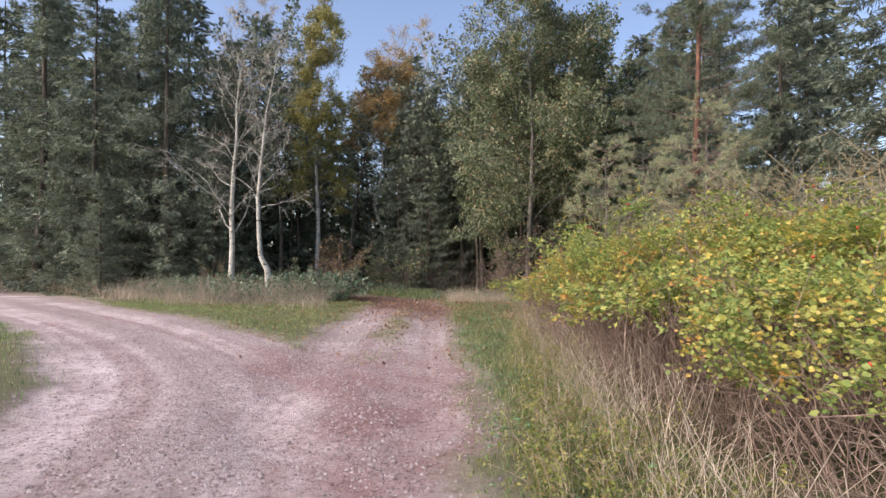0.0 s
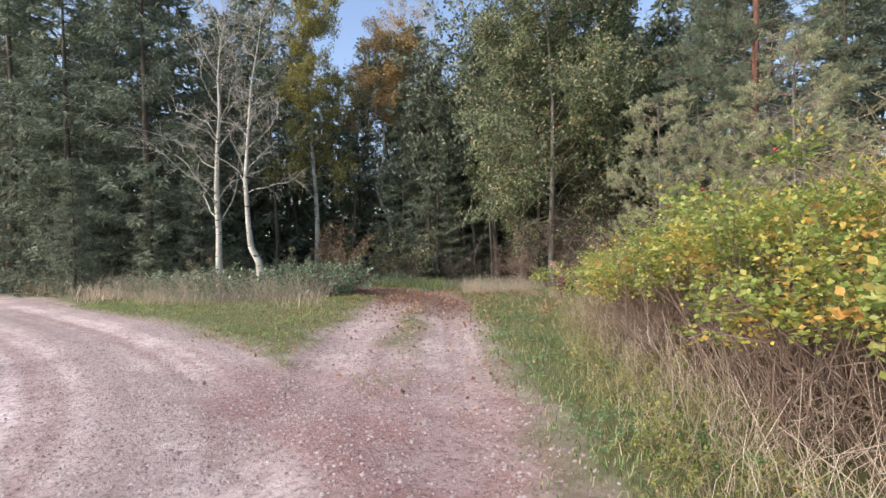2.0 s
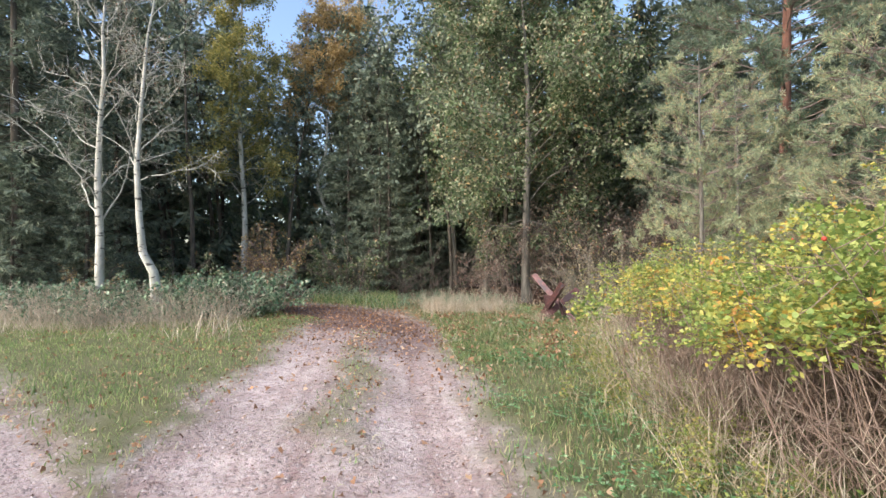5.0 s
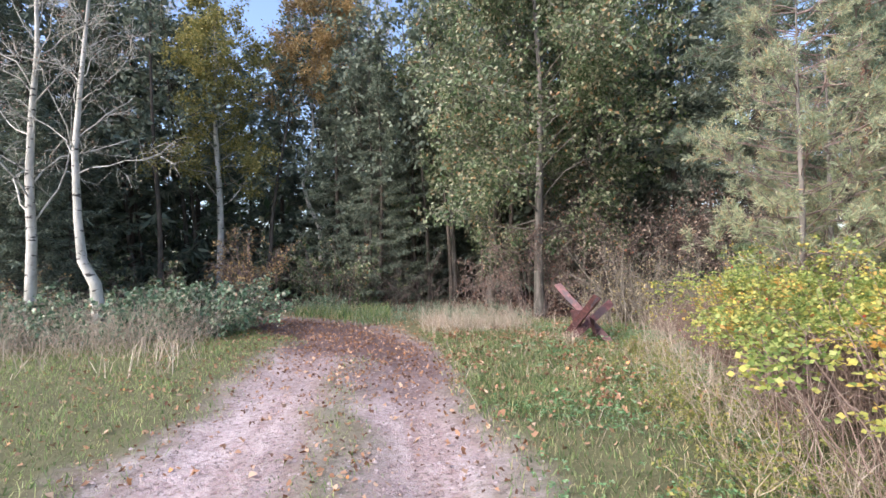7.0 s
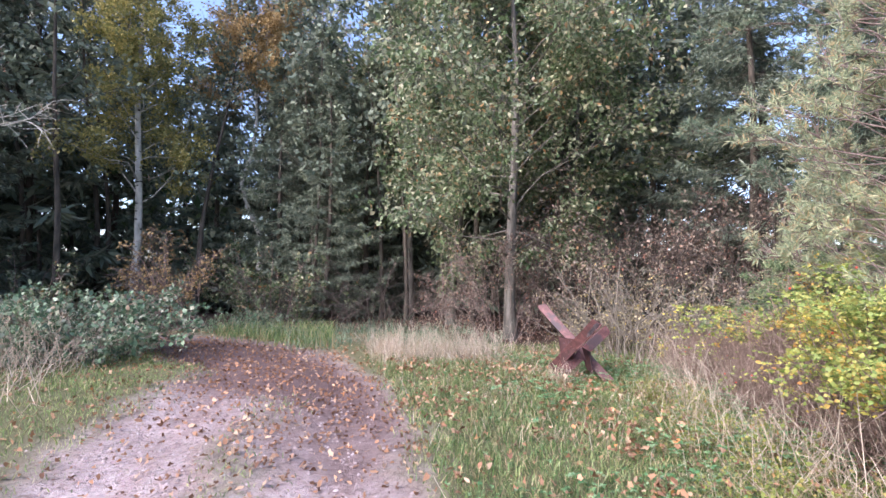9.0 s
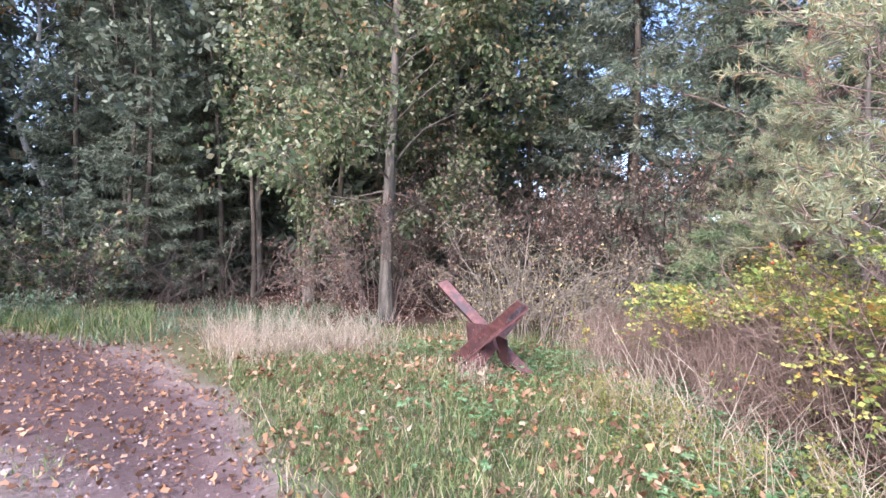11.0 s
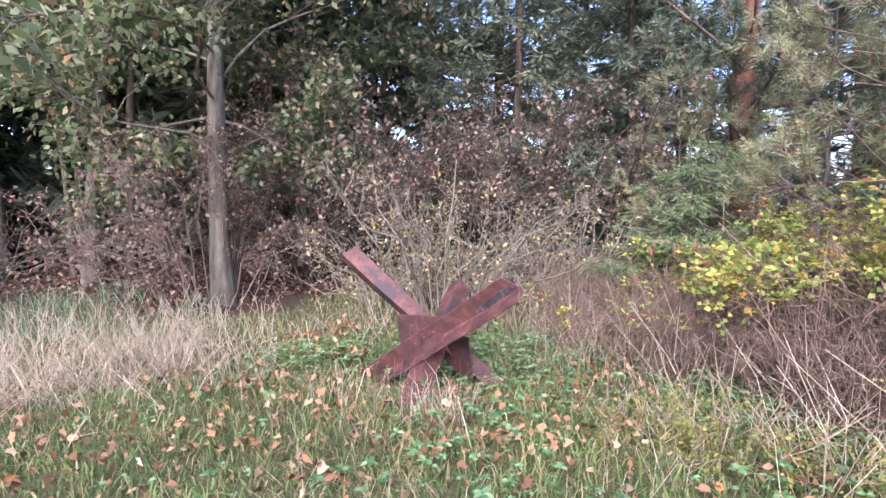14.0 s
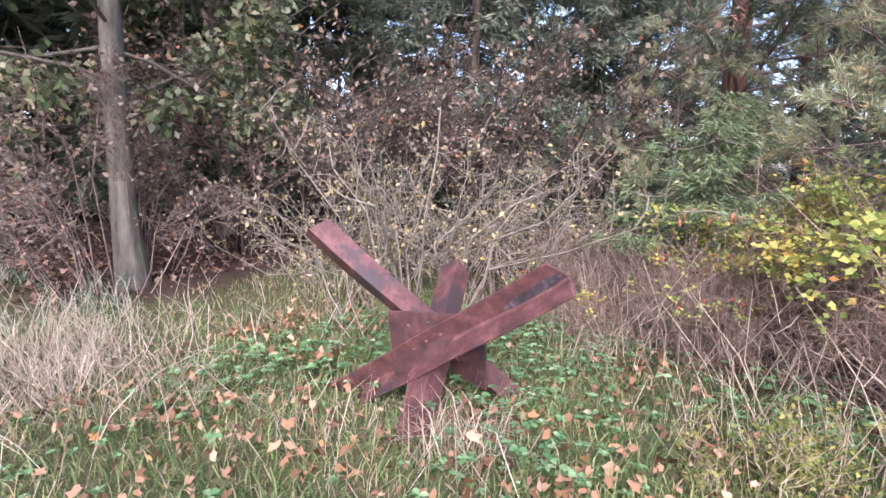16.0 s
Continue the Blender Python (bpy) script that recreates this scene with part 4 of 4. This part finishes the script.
bare = thicket("bare_understory_shrub", 1.6, 2.7, 11, 12, 1, 0.05, TWIG_SHADED, WITHERED, r5, 1.0, 0.010, low=0.2, sprigs=3, bow=0.2)
place(tagged(bare, "leafless tangled shrub, its twigs coloured dark for the wood's shade", "shrub", "bare shrubs under the trees"), 0.9, 25.6)
copies(bare, [(-1.2, 26.4, 60, 0.8), (5.2, 24.6, 300, 0.9), (7.4, 24.4, 95, 1.0)])
u = r5.uniform(0, 1, (13000, 3))
P = np.stack([-30 + 50 * u[:, 0], 31 + 15 * u[:, 1], 0.05 + 6.0 * u[:, 2] ** 1.5], 1)
P[:, 2] += hgt(P[:, 0], P[:, 1])
tagged(part("undergrowth", [leaves(P, balls(13000, r5) + np.array([0, 0, 0.3]), r5.uniform(0.3, 0.65, 13000), r5.uniform(0.16, 0.34, 13000), r5)], OAK), "dense dark undergrowth deep in the wood", "undergrowth", kind="stuff")

r6 = np.random.default_rng(61)
rose = rose_bush("rose_bush", 1.15, 1.65, r6)
lab = "rose bush with yellowing leaves above bare brown canes"
place(tagged(rose, lab, "rose bush", "rose hedge"), 2.65, 4.5)
copies(rose, [(2.85, 2.3, 50, 0.93), (2.75, 6.3, 130, 1.1), (2.75, 8.2, 220, 1.05), (2.7, 9.9, 300, 0.92), (3.3, 11.3, 20, 0.9), (4.0, 12.7, 100, 0.9), (4.6, 3.7, 60, 1.15), (4.5, 5.6, 160, 1.25), (4.4, 7.6, 280, 1.35), (4.6, 9.5, 10, 1.25), (3.6, 7.0, 200, 1.25)])
thin = rose_bush("rose_bush", 1.15, 1.45, r6, 150, 40, 24, 13, 0.8, 0.042)
place(tagged(thin, "sparse rose bush of tangled purple-grey canes with few yellow leaves", "rose bush", "rose hedge"), 4.95, 14.5, 40)
copies(thin, [(5.4, 15.5, 160, 0.72), (4.2, 13.4, 80, 0.85), (5.8, 15.1, 10, 0.9)])
caned = rose_bush("rose_bush", 1.1, 1.2, r6, 130, 5, 16, 15, 0.85)
place(tagged(caned, "leafless tangle of purple-brown rose canes", "rose bush", "rose hedge"), 5.0, 16.4, 70, 0.75)
copies(caned, [(5.9, 17.0, 200, 0.75), (4.9, 15.7, 300, 0.7), (4.4, 14.5, 120, 0.7)])


# ---- grass, herbs and litter ----
r7 = np.random.default_rng(71)
def tuft(P, lo, hi, r, f=2.3):
    """Blade heights that rise and fall in clumps."""
    return r.uniform(lo, hi, len(P)) * (0.65 + 0.55 * ss(-0.6, 0.9, ripple(P[:, 0], P[:, 1], f, 0.7)))


P = spots(60000, 0.1, 5.5, 1.5, 21, lambda x, y, z: (1 - z[0]) * (x < bush_front(y) + 0.5) * (1 - 0.8 * z[2]), r7)
sward("verge_grass", P, tuft(P, 0.04, 0.17, r7) * (0.7 + 0.5 * ss(0.3, 1.2, P[:, 0])), r7.uniform(0.004, 0.013, len(P)), GRASS, r7, "green grass growing along the track's edge", lean=0.55)
P = spots(80000, -12, -2.0, 9.0, 21.5, lambda x, y, z: (1 - z[0]) * (0.5 + 0.5 * ss(10, 20, y)), r7)
sward("triangle_grass", P, tuft(P, 0.035, 0.15, r7, 2.9), r7.uniform(0.005, 0.012, len(P)), LAWN, r7, "short green grass between road and track", lean=0.6)
P = spots(9000, -12, -3.5, 2, 13, lambda x, y, z: (1 - z[0]) * (z[4] < 5), r7)
sward("island_grass", P, tuft(P, 0.06, 0.22, r7), 0.010, GRASS, r7, "green grass inside the road's bend", lean=0.5)
P = spots(6500, -2.4, 0.2, 8.0, 17, lambda x, y, z: ss(0.1, 0.6, 0.65 - np.abs(x + 1.15)) * ss(-0.1, 0.5, ripple(x, y, 1.1, 2.2) + 0.25), r7)
sward("track_grass", P, r7.uniform(0.03, 0.09, len(P)), 0.009, LAWN, r7, "sparse grass tufts between the track's ruts", lean=0.7)
P = spots(56000, -28, -3.6, 15.5, 28, lambda x, y, z: (1 - z[0]) * ss(2.4, 5.2, z[4]) * (1 - ss(5.5, 8.0, z[4])) * (0.14 + 0.86 * ss(-7.5, -10.5, x)), r7)
sward("tall_dry_grass", P, tuft(P, 0.2, 0.85, r7, 1.3), 0.012, DRYGRASS, r7, "tall dry tan grass before the spruces", lean=0.6)
P = spots(60000, -48, -11.5, 17, 44, lambda x, y, z: (y > np.interp(x, [-60, -23, -12.5, -7.4], [48, 24, 16, 11.8])) * ss(2.1, 2.7, z[4]) * (1 - ss(4.2, 6.0, z[4])), r7)
sward("roadside_dry_grass", P, tuft(P, 0.4, 1.35, r7, 1.1), r7.uniform(0.010, 0.022, len(P)), DRYGRASS, r7, "tall dry tan grass along the far side of the road", lean=0.5)
P = spots(11000, 0.2, 4.6, 18.2, 21.6, lambda x, y, z: (1 - z[0]) * np.exp(-((y - 19.7 + 0.25 * (x - 1.5)) / 0.75) ** 2) * ss(-0.8, 0.4, ripple(x, y, 3.3, 1.2)) * (1 - 0.92 * ss(2.1, 2.7, x)), r7)
sward("pale_dry_grass", P, tuft(P, 0.2, 0.65, r7, 3.0), r7.uniform(0.004, 0.009, len(P)), DRYGRASS, r7, "pale dry grass standing at the wood's edge", lean=0.75)
P = spots(26000, 0.4, 6, 1.0, 18.5, lambda x, y, z: (1 - z[0]) * np.exp(-((x - bush_front(y) + 0.1) / 0.42) ** 2) * ss(-0.7, 0.5, ripple(x, y, 3.7, 2.0)), r7)
sward("dry_stalks", P, tuft(P, 0.15, 0.75, r7, 3.0), r7.uniform(0.003, 0.006, len(P)), DRYGRASS, r7, "dry tan stalks in front of the rose hedge", lean=0.5)
P = spots(8000, 0.3, 4.4, 2.0, 19.0, lambda x, y, z: (1 - z[0]) * ss(-0.4, 0.6, ripple(x, y, 2.7, 3.0)) * (0.15 + 0.85 * ss(12, 15, y)) * (x < bush_front(y) + 0.4), r7)
sward("straw", P, tuft(P, 0.12, 0.5, r7, 3.0), r7.uniform(0.003, 0.006, len(P)), DRYGRASS, r7, "scattered straw-coloured stalks in the grass", lean=0.7)
P = spots(34000, 0.3, 5.2, 12.8, 19.2, lambda x, y, z: (1 - z[0]) * (x < bush_front(y) + 0.6), r7)
sward("meadow_grass", P, tuft(P, 0.05, 0.2, r7, 3.1), r7.uniform(0.004, 0.011, len(P)), GRASS, r7, "lush green grass round the rusted obstacle", lean=0.7)


def leaf_sheet(name, P, size, mat, r, label, category, up=0.02):
    Q = P + np.array([0, 0, up]) + np.array([0, 0, 1]) * r.uniform(0, 0.03, (len(P), 1))
    ob = part(name, [lobed(Q, r.uniform(0.55, 1.35, len(P)) * size, r)], mat)
    return tagged(ob, label, category, kind="stuff")


def dead_stems(name, P, lo, hi, label):
    n = len(P)
    d = unit(np.array([0, 0, 1.0]) + r7.normal(size=(n, 3)) * np.array([0.55, 0.55, 0.1]))
    B = P + d * r7.uniform(lo, hi, (n, 1))
    g = np.repeat(np.arange(n), 2)
    C = P[g] + (B - P)[g] * r7.uniform(0.4, 0.9, (2 * n, 1))
    E = C + unit(d[g] + balls(2 * n, r7) * 0.8) * r7.uniform(0.08, 0.25, (2 * n, 1))
    tagged(part(name, [sticks(P, B, 0.0035, 0.002, r7, 0.12), sticks(C, E, 0.002, 0.0012, r7, 0.1)], TWIG_PALE), label, "stems", kind="stuff")


P = spots(1500, 0.2, 4.4, 18.0, 21.6, lambda x, y, z: (1 - z[0]) * np.exp(-((y - 19.6 + 0.25 * (x - 1.5)) / 0.9) ** 2) * (1 - 0.85 * ss(2.2, 3.0, x)), r7)
dead_stems("dead_stems", P, 0.25, 0.75, "bleached dead stems among the dry grass")
P = spots(4600, 0.6, 6.5, 1.2, 18.0, lambda x, y, z: (1 - z[0]) * np.exp(-((x - bush_front(y) - 0.1) / 0.4) ** 2), r7)
dead_stems("dead_stalks", P, 0.3, 1.0, "dead tan stalks leaning at the hedge's foot")
P = spots(3000, -13, -4.2, 17.0, 22, lambda x, y, z: (1 - z[0]) * ss(2.8, 4.0, z[4]) * ss(0.2, 1.0, z[5] - 1.5), r7)
dead_stems("dead_weeds", P, 0.4, 1.1, "dead weed stems round the birches")
P = spots(3000, -3.4, -0.5, 21, 25, lambda x, y, z: (1 - z[0]), r7)
sward("nettle_grass", P, r7.uniform(0.15, 0.5, len(P)), 0.014, GRASS, r7, "grass and nettles beyond the track's bend", lean=0.5)
# FLECK, not LITTER: the dark scraps carry the shade under the trees
P = spots(9000, -3.5, 9, 21.5, 29, lambda x, y, z: z[2], r7)
leaf_sheet("wood_litter", P, 0.10, FLECK, r7, "brown leaf litter on the wood's floor", "leaves")
P = spots(7000, -4, 3.2, 20.6, 24.5, lambda x, y, z: (1 - z[0]) * ss(-0.5, 0.6, ripple(x, y, 2.4, 5.0)), r7)
sward("nettle_bank", P, tuft(P, 0.15, 0.6, r7, 2.8), 0.011, BRAMBLE, r7, "grey-green nettles and grass below the oaks", lean=0.6)
weed = thicket("verge_weed", 0.3, 0.62, 11, 6, 8, 0.028, TWIG_TAN, WEED, r7, 0.7, 0.003, 0.6, 0.1, 1)
place(tagged(weed, "low yellow-green weed in the verge grass", "weed", "weeds along the hedge"), 1.2, 3.4)
wl = []
for k in range(80):
    y = 1.8 + 14 * (k + r7.uniform(0, 1)) / 80
    wl.append((float(bush_front(y)) - r7.uniform(-0.25, 0.75), y, r7.uniform(0, 360), r7.uniform(0.55, 1.2)))
copies(weed, wl)


P = spots(12000, -9, 5.5, 7, 25, lambda x, y, z: (1 - 0.5 * (x > 0.4)) * (0.2 + 0.8 * ss(10, 17, y)) * (0.3 + 0.7 * (z[5] < 3.5)) * (1 - 0.9 * (z[4] < 2.0)), r7)
leaf_sheet("fallen_leaves", P, 0.07, LITTER, r7, "brown and orange fallen leaves on grass and track", "leaves")
P = spots(9000, -8, 0.6, 7.5, 22, lambda x, y, z: 4 * z[0] * (1 - z[0]) * (z[5] < 4) * ss(-0.5, 0.5, ripple(x, y, 1.9, 4.0)), r7)
leaf_sheet("edge_litter", P, 0.06, LITTER, r7, "brown leaves gathered along the track's grassy edge", "leaves", 0.012)
P = spots(9000, -6.5, 0.6, 11.5, 24, lambda x, y, z: np.maximum(z[0], 0.25 * (z[5] < 2.2)) * ss(13.0, 18, y + 0.8 * ripple(x, y, 1.3, 2) + 0.8 * (x + 1.2)), r7)
leaf_sheet("track_litter", P, 0.062, LITTER, r7, "pinkish brown leaves trodden into the muddy track", "leaves", 0.006)
P = spots(8000, 0.6, 5.6, 13.0, 18.8, lambda x, y, z: (1 - z[0]) * np.exp(-((x - 3.5) / 1.4) ** 2) * ss(-0.6, 0.4, ripple(x, y, 2.1, 6.0)), r7)
P[:, 2] += r7.uniform(0.02, 0.2, len(P))
q = np.repeat(np.arange(len(P)), 5)
fa = r7.uniform(0, 2 * math.pi, len(P))[q] + np.tile(np.arange(5) * 1.1, len(P))
D = np.stack([np.cos(fa), np.sin(fa), r7.uniform(-0.15, 0.35, len(q))], 1)
L = (0.02 + 0.034 * r7.uniform(0, 1, len(P)) ** 1.5)[q]
v = spots(6500, 0.3, 3.0, 2.2, 13.5, lambda x, y, z: (1 - z[0]) * (x < bush_front(y)) * ss(-0.6, 0.5, ripple(x, y, 2.6, 3.0)), r7)
v[:, 2] += r7.uniform(0.02, 0.14, len(v))
vq = np.repeat(np.arange(len(v)), 4)
va = r7.uniform(0, 2 * math.pi, len(v))[vq] + np.tile(np.arange(4) * 1.5, len(v))
vd = np.stack([np.cos(va), np.sin(va), r7.uniform(-0.1, 0.5, len(vq))], 1)
vl = r7.uniform(0.018, 0.04, len(v))[vq]
tagged(part("verge_herbs", [leaves(v[vq], vd, vl, vl * 0.6, r7, 0.15, (0, 0, 2))], HERB), "small green herbs in the verge", "herbs", kind="stuff")
herb = part("herb_leaves", [broad(P[q], D, L, L * 0.62, r7, 0.15, (0, 0, 2))], HERB)
tagged(herb, "low blue-green herbs in the grass", "herbs", kind="stuff")
c = spots(150, 0.2, 4.6, 12.5, 19.3, lambda x, y, z: 0.3 + 0.7 * (x > 0.4), r7)
P = (c[:, None] + r7.normal(size=(len(c), 16, 3)) * r7.uniform(0.05, 0.35, (len(c), 1, 1)) * np.array([1, 1, 0])).reshape(-1, 3)
P[:, 2] = hgt(P[:, 0], P[:, 1])
P[:, 2] += r7.uniform(0.02, 0.10, len(P))
leaf_sheet("oak_leaf_litter", P, 0.07, LITTER, r7, "curled orange-brown leaves caught in the grass", "leaves")
P = spots(11000, -10, 1.0, 2, 19, lambda x, y, z: z[0] * ss(-0.6, 0.6, ripple(x, y, 2.9, 8)), r7)
leaf_sheet("leaf_flecks", P, 0.025, FLECK, r7, "small dark leaf scraps strewn on the gravel", "leaves", 0.004)
P = spots(90000, -8, 0.8, 1.8, 17, lambda x, y, z: z[0] * (0.05 + 0.95 * np.maximum(z[3], ss(0.62, 0.3, z[8]))) * (1 - 0.6 * ss(9, 15, y)), r7)
o = np.array([(1, 0, 0), (0, 1, 0), (-1, 0, 0), (0, -1, 0), (0, 0, 0.8), (0, 0, -0.5)], float)
V = P[:, None] + (o[None] * r7.uniform(0.6, 1.4, (len(P), 6, 1))) * (0.006 + 0.018 * r7.uniform(0, 1, (len(P), 1, 1)) ** 2) + np.array([0, 0, 0.008])
T = np.arange(len(P))[:, None, None] * 6 + np.array([(0, 1, 4), (1, 2, 4), (2, 3, 4), (3, 0, 4)])[None]
tagged(part("gravel_stones", [(V.reshape(-1, 3), T.reshape(-1, 3), 0)], PEBBLE), "loose pinkish grey stones on the road", "gravel", kind="stuff")


# ---- the steel obstacle ----
def bar_axes(a, b, toward, roll):
    """Along the bar, and along its two flanges."""
    z = (Vector(b) - Vector(a)).normalized()
    c = (Vector(toward) - Vector(toward).dot(z) * z).normalized()
    x = -c * math.cos(radians(roll)) + z.cross(c) * math.sin(radians(roll))
    return z, x, z.cross(x)


def angle_bar(name, a, b, toward, roll, parent, wide=0.15, thick=0.014, cut=0.0):
    """A rolled angle iron from a to b, with rounded worn edges; its outer corner points toward, turned by roll degrees."""
    z, x, y = bar_axes(a, b, toward, roll)
    a, b = Vector(a), Vector(b)
    ln = (b - a).length
    prof = [(0, 0), (wide, 0), (wide, thick), (thick * 1.8, thick), (thick, thick * 1.8), (thick, wide), (0, wide)]
    bm = bmesh.new()
    rings = []
    for k in range(9):
        s = ln * k / 8
        ring = []
        for px, py in prof:
            w = 0.004 * math.sin(k * 1.7 + px * 9)
            end = cut * px / wide * (1 if k == 8 else 0)
            ring.append(bm.verts.new(a + z * (s - end) + x * (px - wide * 0.35 + w) + y * (py - wide * 0.35)))
        rings.append(ring)
    n = len(prof)
    for p, q in zip(rings[:-1], rings[1:]):
        for k in range(n):
            bm.faces.new((p[k], p[(k + 1) % n], q[(k + 1) % n], q[k]))
    bm.faces.new(rings[0][::-1])
    bm.faces.new(rings[-1])
    bmesh.ops.recalc_face_normals(bm, faces=bm.faces)
    me = bpy.data.meshes.new(name)
    bm.to_mesh(me)
    bm.free()
    me.materials.append(RUSTED)
    ob = new(name, me)
    ob.parent = parent
    mod = ob.modifiers.new("worn edges", "BEVEL")
    mod.width, mod.segments, mod.limit_method = 0.004, 2, "ANGLE"
    return ob


def plate(name, corners, thick, parent):
    """A flat steel plate through the corners."""
    c = [Vector(p) for p in corners]
    n = (c[1] - c[0]).cross(c[2] - c[0]).normalized() * thick
    bm = bmesh.new()
    lo, hi = [bm.verts.new(p - n / 2) for p in c], [bm.verts.new(p + n / 2) for p in c]
    bm.faces.new(lo[::-1])
    bm.faces.new(hi)
    for k in range(len(c)):
        q = (k + 1) % len(c)
        bm.faces.new((lo[k], lo[q], hi[q], hi[k]))
    bmesh.ops.recalc_face_normals(bm, faces=bm.faces)
    me = bpy.data.meshes.new(name)
    bm.to_mesh(me)
    bm.free()
    me.materials.append(PLATE)
    ob = new(name, me)
    ob.parent = parent
    mod = ob.modifiers.new("worn edges", "BEVEL")
    mod.width, mod.segments = 0.003, 2
    return ob


def rivet(p, n, parent, r=0.014):
    p, n = np.array(p), unit(np.array(n, float))
    return part("rivet", [tube([p - n * 0.004, p + n * 0.004, p + n * 0.009, p + n * 0.012], [r, r, r * 0.75, r * 0.1], 8)], RUSTED, parent, smooth=True)


hedgehog = tagged(new("tank_obstacle"), "rusted steel tank obstacle of crossed angle irons in grass", "tank obstacle")
TR, BL = (3.04, 16.46, 0.87), (2.93, 17.86, -0.06)
TL, BR = (2.79, 17.90, 1.04), (3.48, 16.92, -0.05)
BK, FR = (3.75, 17.50, 0.71), (2.51, 17.05, -0.11)
FACE, BACK = (-0.83, -0.5, 0.25), (0.83, 0.5, -0.25)
angle_bar("beam", BL, TR, BACK, 58, hedgehog, 0.15, cut=0.05)
angle_bar("beam", BR, TL, FACE, 66, hedgehog, 0.13, cut=0.04)
angle_bar("beam", FR, BK, FACE, 45, hedgehog, 0.14, cut=0.03)
GUSSET = [(2.92, 17.45, 0.58), (3.04, 17.01, 0.60), (3.02, 17.18, 0.29), (2.97, 17.44, 0.18)]
plate("gusset_plate", GUSSET, 0.014, hedgehog)
plate("gusset_plate", [(3.22, 17.30, 0.46), (3.20, 16.98, 0.42), (3.24, 16.98, 0.10), (3.26, 17.22, 0.14)], 0.014, hedgehog)
along, upper, lower = (np.array(v) for v in bar_axes(BL, TR, BACK, 58))
for u, v in ((0.34, 0.05), (0.41, 0.085), (0.41, 0.04), (0.47, 0.09), (0.47, 0.045), (0.53, 0.085)):
    rivet(np.array(BL) + (np.array(TR) - np.array(BL)) * u + upper * (v - 0.05) + lower * -0.036, lower, hedgehog, 0.011)


def scrape(a, b, u0, u1, axes, lo, hi, off, parent):
    """A worn, lens-shaped bare patch that lies on a flange between two shares of the bar's length."""
    z, x, y = axes
    a, b = np.array(a), np.array(b)
    V, n = [], 14
    for k in range(n + 1):
        s = k / n
        mid, half = lo + (hi - lo) * (0.35 + 0.25 * s), (hi - lo) * 0.5 * math.sin(math.pi * min(0.97, 0.04 + s * 0.8)) * (1 + 0.18 * math.sin(9 * s))
        p = a + (b - a) * (u0 + (u1 - u0) * s)
        V += [p + x * (mid - half) + y * off, p + x * mid + y * (off + 0.003), p + x * (mid + half) + y * off]
    F = [(k * 3 + i, k * 3 + i + 1, k * 3 + i + 4, k * 3 + i + 3) for k in range(n) for i in range(2)]
    return part("scraped_patch", [(np.array(V), F, 0)], SCRAPED_AND_HOLES, parent, "dark scraped bare steel", True)


scrape(BL, TR, 0.76, 0.985, (along, upper, lower), -0.036, 0.03, -0.0345, hedgehog)
for u, v in ((0.28, 0.22), (0.55, 0.16), (0.42, 0.5), (0.66, 0.42)):
    c = [np.array(p) for p in GUSSET]
    p = (c[0] * (1 - u) + c[1] * u) * (1 - v) + (c[3] * (1 - u) + c[2] * u) * v
    n = unit(np.cross(c[1] - c[0], c[2] - c[0]))
    n = n if n @ np.array(FACE) > 0 else -n
    # a dark cap on the plate stands in for a bolt hole's shade
    part("dark_hole_cap", [tube([p + n * 0.004, p + n * 0.0085, p + n * 0.0086], [0.010, 0.010, 0.001], 8)], SCRAPED_AND_HOLES, hedgehog)

P = np.stack([r7.normal(2.70, 0.13, 170), r7.normal(16.84, 0.13, 170), np.zeros(170)], 1)
P[:, 2] = hgt(P[:, 0], P[:, 1]) - 0.01
sward("straw_clump", P, r7.uniform(0.15, 0.5, 170), 0.006, DRYGRASS, r7, "pale straw tuft against the rusted beam", lean=0.6)

# cones hang from the young spruce
r8 = np.random.default_rng(81)
crown = [o for o in low_spruce.children if o.name.startswith("crown")][0]
co = np.zeros(len(crown.data.vertices) * 3, np.float32)
crown.data.vertices.foreach_get("co", co)
co = co.reshape(-1, 3)
tips = co[(np.hypot(co[:, 0], co[:, 1]) > 0.85) & (co[:, 2] > 0.9)]
for p in tips[r8.integers(0, len(tips), 16)].astype(float):
    ax = np.array([r8.normal() * 0.15, r8.normal() * 0.15, -1])
    part("cone", [tube([p + ax * s for s in (-0.01, 0.01, 0.03, 0.055, 0.07)], [0.004, 0.010, 0.012, 0.009, 0.002], 7, 0.08, r8)], CONE, low_spruce, "hanging reddish cone", True)

# single leaves lie on the turf by the obstacle
kinds = [mesh_of("fallen_leaf", [lobed(np.zeros((1, 3)), np.array([s]), r8)], [LITTER2]) for s in (0.05, 0.06, 0.065, 0.075, 0.085, 0.055)]
turf = bpy.data.objects["ground"]
for k in range(220):
    x, y = r8.uniform(0.9, 3.6), r8.uniform(14.6, 18.6)
    leaf = new("fallen_leaf", kinds[k % 6])
    leaf.parent = turf
    leaf.matrix_basis = pose(x, y, float(hgt(x, y)) + r8.uniform(0.015, 0.07), r8.normal() * 22, r8.normal() * 22, r8.uniform(0, 360))
